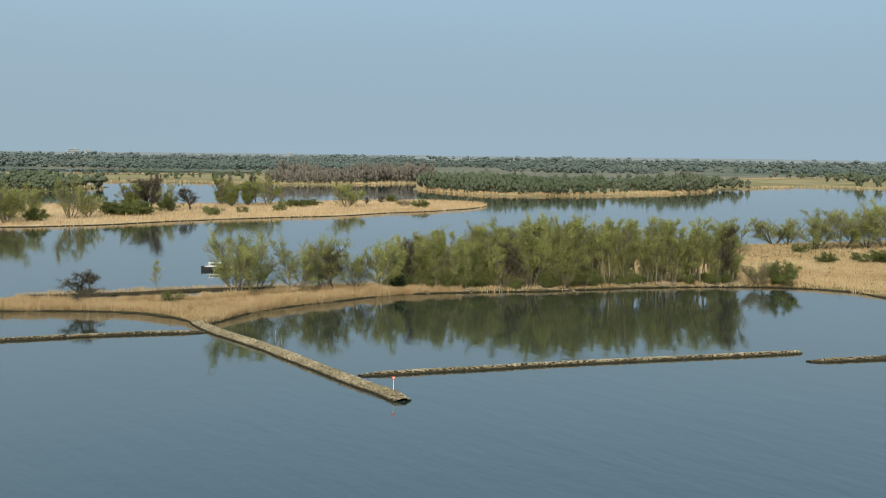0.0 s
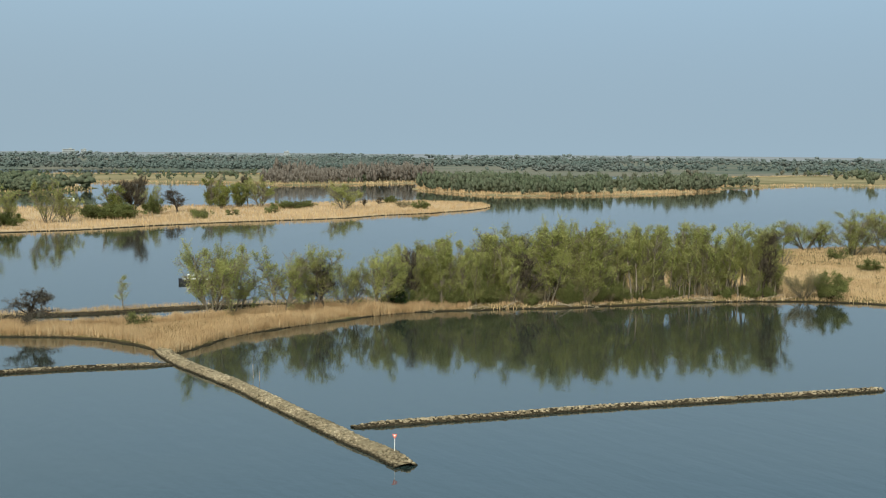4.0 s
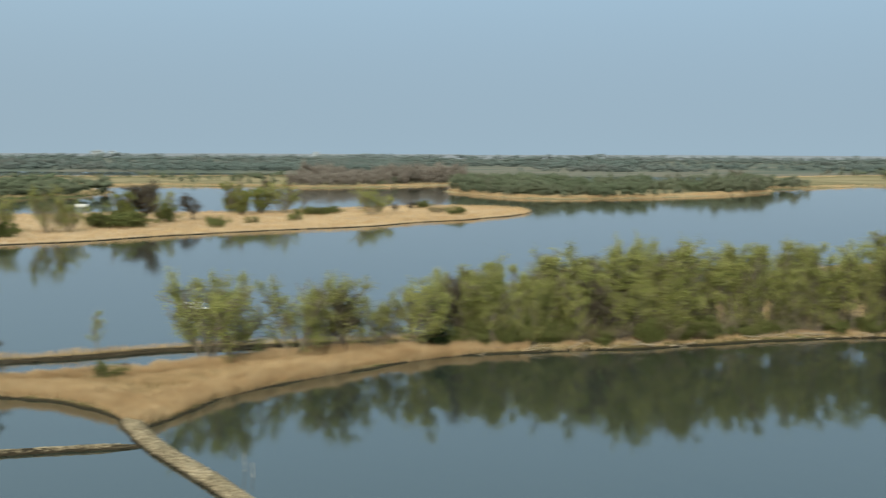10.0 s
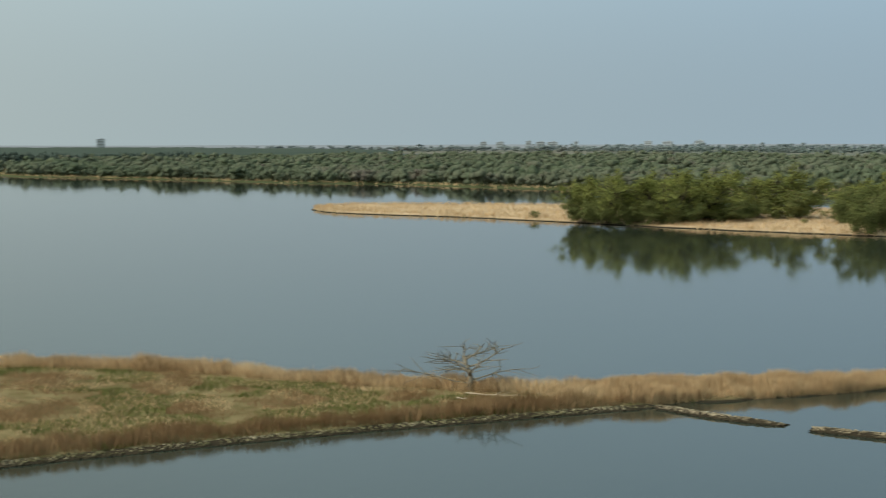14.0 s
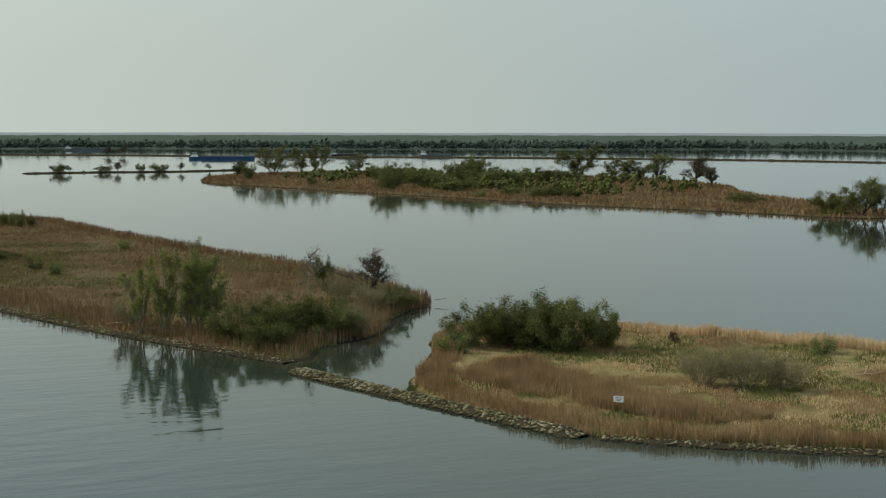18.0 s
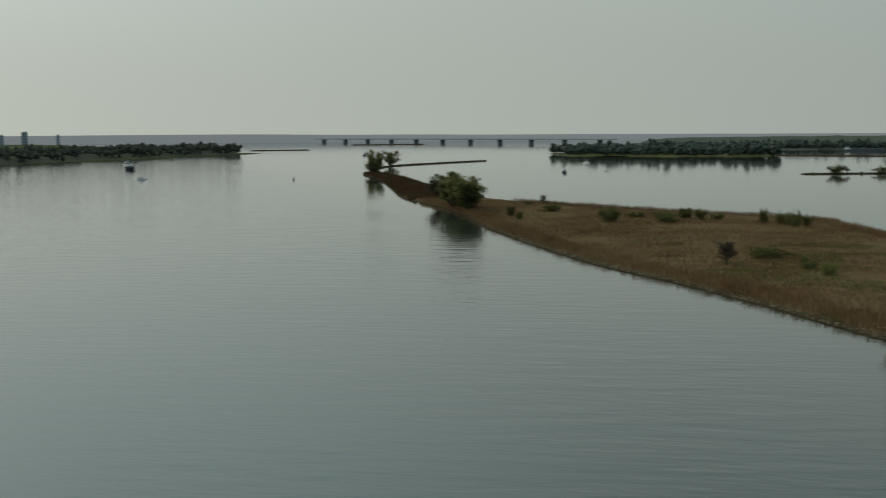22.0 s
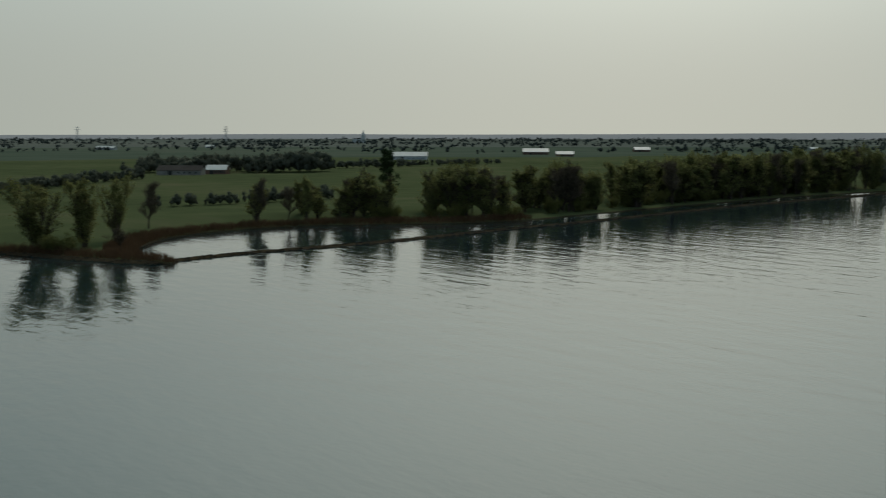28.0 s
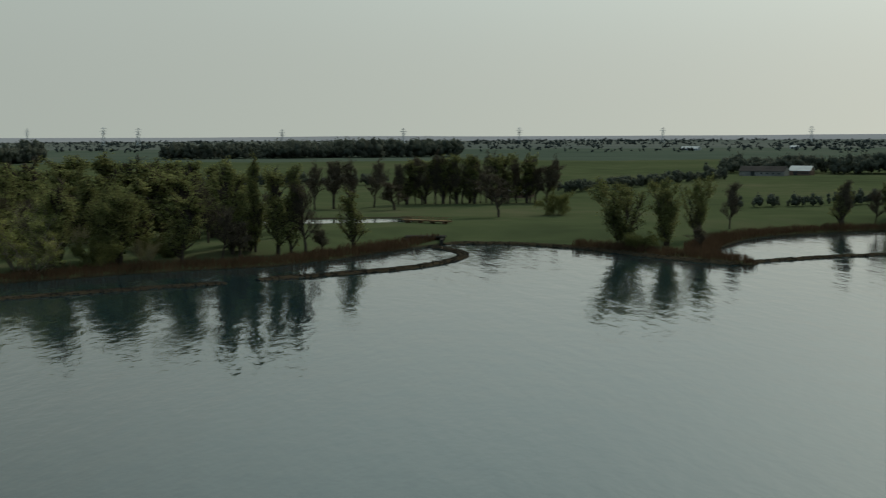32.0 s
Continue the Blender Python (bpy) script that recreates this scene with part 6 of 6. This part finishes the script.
part("mark", tri, M_RED, beacon, "faded red triangle pointing down")
part("mark_centre", boxes((0.26, 0.02, 0.22, 0, -0.045, 2.68)), M_WHITE, beacon, "pale centre of the mark")

beacon.scale = (0.75, 0.75, 0.75)

board = thing("notice_board", pose(-167, 115.5, 0.8, 0, 0, 78), "white notice board on two posts in the reed", "sign")
for s in (-1, 1):
    part("post", rod((s * 0.5, 0, -0.3), (s * 0.5, 0, 2.3), 0.05), M_WEATHERED, board)
panel = part("panel", bevelled((1.2, 0.06, 0.75), (0, -0.08, 1.45), 0.015), M_WHITE, board)
for k in range(3):
    part("bar", boxes((0.85 - 0.2 * k, 0.01, 0.06, 0, -0.117, 1.97 - 0.17 * k)), M_DARK_HULL, panel)

nest = thing("box_on_post", pose(-317, -49, 0.6, 0, 0, 30), "brown timber box on a post in the reed", "post")
part("post", rod((0, 0, -0.3), (0, 0, 2.6), 0.12), M_WEATHERED, nest)
part("box", bevelled((1.8, 1.1, 0.6), (0, 0, 2.3), 0.03), M_WEATHERED, nest, "weathered timber box")
part("brace", joined(rod((-0.75, 0, 2.35), (0, 0, 1.5), 0.05), rod((0.75, 0, 2.35), (0, 0, 1.5), 0.05)), M_WEATHERED, nest)
part("upper_box", bevelled((0.7, 0.7, 0.8), (0, 0, 2.95), 0.03), M_WEATHERED, nest)
for x, y, h in ((-31, 250, 2.2), (-29.6, 247, 1.7), (132, -226, 1.8), (141, -255, 2.0), (146, -246, 1.8)):
    st = thing("stake", pose(x, y, 0, 3, -2, 0), "thin grey stake standing in the water", "stake", "stakes in the basin")
    part("shaft", rod((0, 0, -0.8), (0, 0, h), 0.05, 0.04), M_DRIFT, st)
buoy(-292, -306)
buoy(-756, -572, 0.6, M_DARK_HULL)

# ---- boats ----
motorboat(-67, 397, 172, 9, M_DARK_HULL, "motor yacht with dark hull and white cabin lying in the channel")
motorboat(-252, 945, 190, 8, M_WHITE, "small white speedboat on the far channel", cabin=False)
motorboat(-984, -474, 35, 11, M_DARK_HULL, "dark motor cruiser at anchor on the wide water")
motorboat(-1260, -610, 60, 11, M_WHITE, "small cruiser at anchor with a thin mast")
motorboat(-1032, -461, 20, 5, M_DARK_HULL, "little open boat on the wide water", cabin=False)
motorboat(-704, -679, -60, 8, M_WHITE, "small white motorboat heading upriver")
motorboat(-621, -807, -40, 6, M_DARK_HULL, "dark little boat near the wooded shore", cabin=False)
motorboat(-1583, -1175, 30, 14, M_DARK_HULL, "working boat far down the river")
barge(-886, -900, 54, 46, M_DARK_HULL, "dark laden barge coming up the river")
barge(-1535, -246, 100, 74, M_BLUE, "long blue cargo barge beside the low bank")
barge(-2120, -600, 115, 62, M_GREY_HULL, "grey barge far across the water")
barge(-1690, -10, 95, 40, M_GREY_HULL, "grey barge behind the low bank")
barge(-1700, -127, 95, 34, M_DARK_HULL, "dark barge behind the low bank")


# ---- farms, sluice, bridge and distant buildings ----
def barn(x, y, yaw, length, width, eaves, roof, wall, label, z=0.9):
    ob = thing("farm_building", pose(x, y, z, 0, 0, yaw), label, "building", "farms in the polder")
    ridge = eaves + width * 0.28
    body = bmesh.new()
    ring = [(-width / 2, -0.4), (width / 2, -0.4), (width / 2, eaves), (0, ridge - 0.15), (-width / 2, eaves)]
    a = [body.verts.new((-length / 2, py, pz)) for py, pz in ring]
    b = [body.verts.new((length / 2, py, pz)) for py, pz in ring]
    body.faces.new(a[::-1])
    body.faces.new(b)
    for j in range(5):
        body.faces.new((a[j], a[(j + 1) % 5], b[(j + 1) % 5], b[j]))
    part("wall", body, wall, ob)
    for s in (-1, 1):
        bm = bmesh.new()
        o = [(s * (width / 2 + 0.5), eaves - 0.28), (0, ridge), (0, ridge + 0.2), (s * (width / 2 + 0.5), eaves - 0.08)]
        p = [bm.verts.new((-length / 2 - 0.4, py, pz)) for py, pz in o]
        q = [bm.verts.new((length / 2 + 0.4, py, pz)) for py, pz in o]
        bm.faces.new(p)
        bm.faces.new(q[::-1])
        for j in range(4):
            bm.faces.new((p[j], q[j], q[(j + 1) % 4], p[(j + 1) % 4]))
        bmesh.ops.recalc_face_normals(bm, faces=bm.faces[:])
        part("roof_slope", bm, roof, ob)
    part("door", boxes((3.2, 0.12, min(3.2, eaves - 0.4), length * 0.2, width / 2 + 0.03, 0)), M_WINDOW, ob, "dark barn door")
    part("door", boxes((0.12, 3.4, min(3.4, eaves - 0.3), length / 2 + 0.03, 0, 0)), M_WINDOW, ob, "dark barn door")
    for k in range(4):
        part("window", boxes((1.4, 0.1, 1.0, length * (-0.38 + 0.13 * k), width / 2 + 0.03, 1.3)), M_WINDOW, ob)
    return ob


barn(153, -917, -8, 34, 12, 3.6, M_TILE, M_CONCRETE, "long rendered farmhouse with a dark roof among trees")
barn(128, -935, -8, 16, 12, 3.6, M_ROOF, M_BRICK, "barn with a pale sheet roof beside the farm")
barn(222, -551, -12, 17, 11, 3.0, M_ROOF, M_BRICK, "farm building with a glinting pale roof behind poplars")
barn(-25, -1433, -4, 40, 16, 4.2, M_ROOF, M_TOWN, "long white-roofed barn in the fields")
barn(-197, -1705, -4, 34, 16, 4.5, M_ROOF, M_BRICK, "wide barn with a pale grey roof")
barn(-222, -1592, -4, 22, 12, 3.5, M_ROOF, M_BRICK, "low shed with a pale roof")
barn(467, -2149, -14, 32, 12, 3.5, M_ROOF, M_TOWN, "distant glinting white barn roof")
barn(-382, -1933, 4, 24, 14, 4.0, M_ROOF, M_BRICK, "distant barn with a pale roof")
barn(324, -2353, -12, 14, 10, 3.5, M_ROOF, M_TOWN, "small distant white shed")
barn(-698, -2101, 10, 14, 10, 3.0, M_ROOF, M_TOWN, "small distant white shed")
barn(-1330, -1450, 30, 40, 18, 6.0, M_BLUE, M_TOWN, "blue-roofed shed on the wooded headland")

sluice = thing("sluice", pose(158, -282, 0.2, 0, 0, 20), "low dark concrete sluice with a closed steel gate", "sluice")
for s in (-1, 1):
    part("wing_wall", bevelled((1.0, 16, 2.0), (s * 5.5, -2, -0.6), 0.08), M_DARK_CONCRETE, sluice)
part("deck", bevelled((13, 6, 0.5), (0, -5, 1.3), 0.06), M_DARK_CONCRETE, sluice)
part("gate", boxes((10, 0.4, 1.5, 0, -4, -0.2)), M_DARK_HULL, sluice, "dark steel gate")
part("apron", bevelled((11, 7, 0.4), (0, 1, -0.55), 0.06), M_DARK_CONCRETE, sluice)
footbridge = thing("footbridge", pose(176, -326, 3.2, 0, 0, -14), "dark timber footbridge with open railings", "bridge")
part("deck", bevelled((20, 3, 0.4), (0, 0, 0.6), 0.04), M_WEATHERED, footbridge)
for k in range(4):
    part("pier", boxes((0.5, 2.6, 4.0, -8 + 5.3 * k, 0, -3.4)), M_WEATHERED, footbridge)
for s in (-1, 1):
    part("railing", joined(rod((-10, s * 1.45, 2.0), (10, s * 1.45, 2.0), 0.06), rod((-10, s * 1.45, 1.5), (10, s * 1.45, 1.5), 0.05), *[rod((-10 + 2 * k, s * 1.45, 0.9), (-10 + 2 * k, s * 1.45, 2.0), 0.05) for k in range(11)]), M_WEATHERED, footbridge)

span = thing("river_bridge", pose(-3290, -2260, 0, 0, 0, 71), "long low concrete bridge far down the river", "bridge")
part("deck", bevelled((1500, 22, 2.0), (0, 0, 11), 0.3), M_TOWN, span)
for k in range(11):
    part("pier", boxes((3.2, 16, 12.2, -700 + 140 * k, 0, -1)), M_TOWN, span)
for s in (-1, 1):
    part("parapet", boxes((1500, 0.5, 1.0, 0, s * 10.7, 13.0)), M_TOWN, span)


def pylon(x, y, height, yaw):
    ob = thing("power_pylon", pose(x, y, 0.5, 0, 0, yaw), "grey lattice power pylon on the horizon", "pylon", "pylons in the polder")
    b = height * 0.09
    for sx in (-1, 1):
        for sy in (-1, 1):
            part("leg", rod((sx * b, sy * b, -1), (sx * 0.6, sy * 0.6, height), 0.3, 0.2, 5), M_TOWN_GREY, ob)
    for f, w in ((0.66, 0.22), (0.8, 0.3), (0.93, 0.2)):
        part("crossarm", joined(rod((-w * height, 0, f * height), (w * height, 0, f * height), 0.4, None, 5), rod((-w * height, 0, f * height), (0, 0, (f + 0.05) * height), 0.25, None, 5), rod((w * height, 0, f * height), (0, 0, (f + 0.05) * height), 0.25, None, 5)), M_TOWN_GREY, ob)
    part("lattice", joined(*[rod((s * b * (1 - f) + s * 0.6 * f, sy * (b * (1 - f) + 0.6 * f), height * f), (-s * b * (0.9 - f) - s * 0.6 * (f + 0.1), sy * (b * (0.9 - f) + 0.6 * (f + 0.1)), height * (f + 0.1)), 0.22, None, 4) for f in (0, 0.1, 0.2, 0.3, 0.4, 0.5, 0.6, 0.7) for s in (-1, 1) for sy in (-1, 1)]), M_TOWN_GREY, ob)


def block(x, y, w, d, h, storeys, mat, label, group):
    """A distant tall building with its rows of windows."""
    yaw = math.degrees(math.atan2(104 - y, -6 - x)) + 90
    ob = thing("tower_block", pose(x, y, 0, 0, 0, yaw), label, "building", group)
    part("wall", bevelled((w, d, h), (0, 0, 0), 0.4), mat, ob)
    step = h / storeys
    for k in range(storeys):
        part("window_band", boxes((w * 0.88, 0.3, step * 0.4, 0, -d / 2 - 0.05, step * (k + 0.35))), M_GREY_HULL, ob)
    part("roof_house", bevelled((w * 0.3, d * 0.4, 3), (w * 0.15, 0, h), 0.2), mat, ob)


def bearing(deg, dist):
    return -6 - dist * math.sin(radians(deg)), 104 + dist * math.cos(radians(deg))


for deg, dist, h in ((221.3, 3000, 42), (216.3, 3300, 47), (214.9, 3000, 44), (209.0, 3300, 40), (203.9, 3300, 42), (199.0, 3600, 44), (193.0, 3600, 42), (187.0, 3700, 44), (219.3, 3900, 46)):
    pylon(*bearing(deg, dist), h, deg + 50)
for deg, w, h in ((142.9, 20, 42), (143.8, 14, 32), (141.6, 10, 32), (147.8, 5, 35)):
    x, y = bearing(deg, 4560)
    block(x, y, w, 14, h, max(4, int(h / 5)), M_TOWN_GREY, "hazy tower block beyond the river mouth", "distant town")
for deg, w, h in ((53.1, 22, 28), (52.4, 26, 27), (51.2, 18, 30), (50.7, 30, 28), (50.2, 36, 27), (49.2, 14, 29), (46.2, 26, 29), (45.4, 34, 28), (44.1, 30, 31), (69.0, 26, 40), (15.6, 40, 27), (15.0, 18, 26), (6.6, 18, 24), (26.0, 8, 40)):
    x, y = bearing(deg, 4560)
    block(x, y, w, 14, h, max(4, int(h / 5)), M_TOWN if deg < 20 or 48 < deg < 53.5 else M_TOWN_GREY, "pale hazy building on the horizon", "distant town")
church = thing("church", pose(*bearing(181.3, 3300), 0, 0, 0, 40), "dark village church with a pointed spire", "church")
part("nave", bevelled((26, 12, 12), (14, 0, 0), 0.2), M_TOWN_GREY, church)
part("tower", bevelled((8, 8, 20), (-3, 0, 0), 0.2), M_TOWN_GREY, church)
part("spire", rod((-3, 0, 20), (-3, 0, 34), 4.5, 0.1, 8), M_TOWN_GREY, church)

# ---- driftwood and fallen branches ----
def snag(x, y, z, length, yaw, tilt, mat, label, group):
    ob = thing("driftwood_branch", pose(x, y, z, 0, -tilt, yaw), label, "driftwood", group)
    n = 5
    pts = np.zeros((n, 3))
    pts[:, 0] = np.linspace(0, length, n)
    pts[1:, 1:] = np.cumsum(rng.normal(0, 0.05 * length, (n - 1, 2)), 0) * (1, 0.35)
    br = [(pts, 0.05 + 0.018 * length, 0.03)]
    for k in range(3):
        i = rng.integers(1, n - 1)
        d = np.array([0.6, rng.choice((-1, 1)) * 0.6, rng.uniform(-0.1, 0.4)]) * length * rng.uniform(0.2, 0.4)
        br.append((np.array([pts[i], pts[i] + d * 0.5 + rng.normal(0, 0.05, 3), pts[i] + d]), 0.05 + 0.006 * length, 0.02))
    v, f = tubes(br)
    solid("limb", v, f, mat, ob)


for k in range(130):
    i = int(rng.uniform(0.02, 1) * (len(fp) - 1))
    off = rng.uniform(-1.6, 1.5)
    le = rng.uniform(2.0, 6.0)
    snag(fp[i, 0] + fn[i, 0] * off, fp[i, 1] + fn[i, 1] * off, rng.uniform(0.15, 0.7), le, rng.normal(25, 25) + 180 * rng.integers(0, 2), rng.uniform(-4, 14), M_DRIFT, "bleached fallen branch lying along the water's edge", "branches along the basin")
for x, y, le, yaw in ((-236, 31, 4.5, 60), (-234, 35, 5.5, 75), (-232, 39, 3.5, 40), (-152, 211, 6, 20), (-148, 213, 4, 35), (-150, 208, 3.5, -20), (-270, 84, 3, 200), (-276, 84, 4, 160), (-273, 86, 3, 120), (-190, 141, 3, 20), (-176, 122, 3, 50), (-195, 150, 4, 80)):
    snag(x, y, 0.9, le, yaw, 6, M_DRIFT, "pale dead branch on the reed bank", "branches on the reed bank")
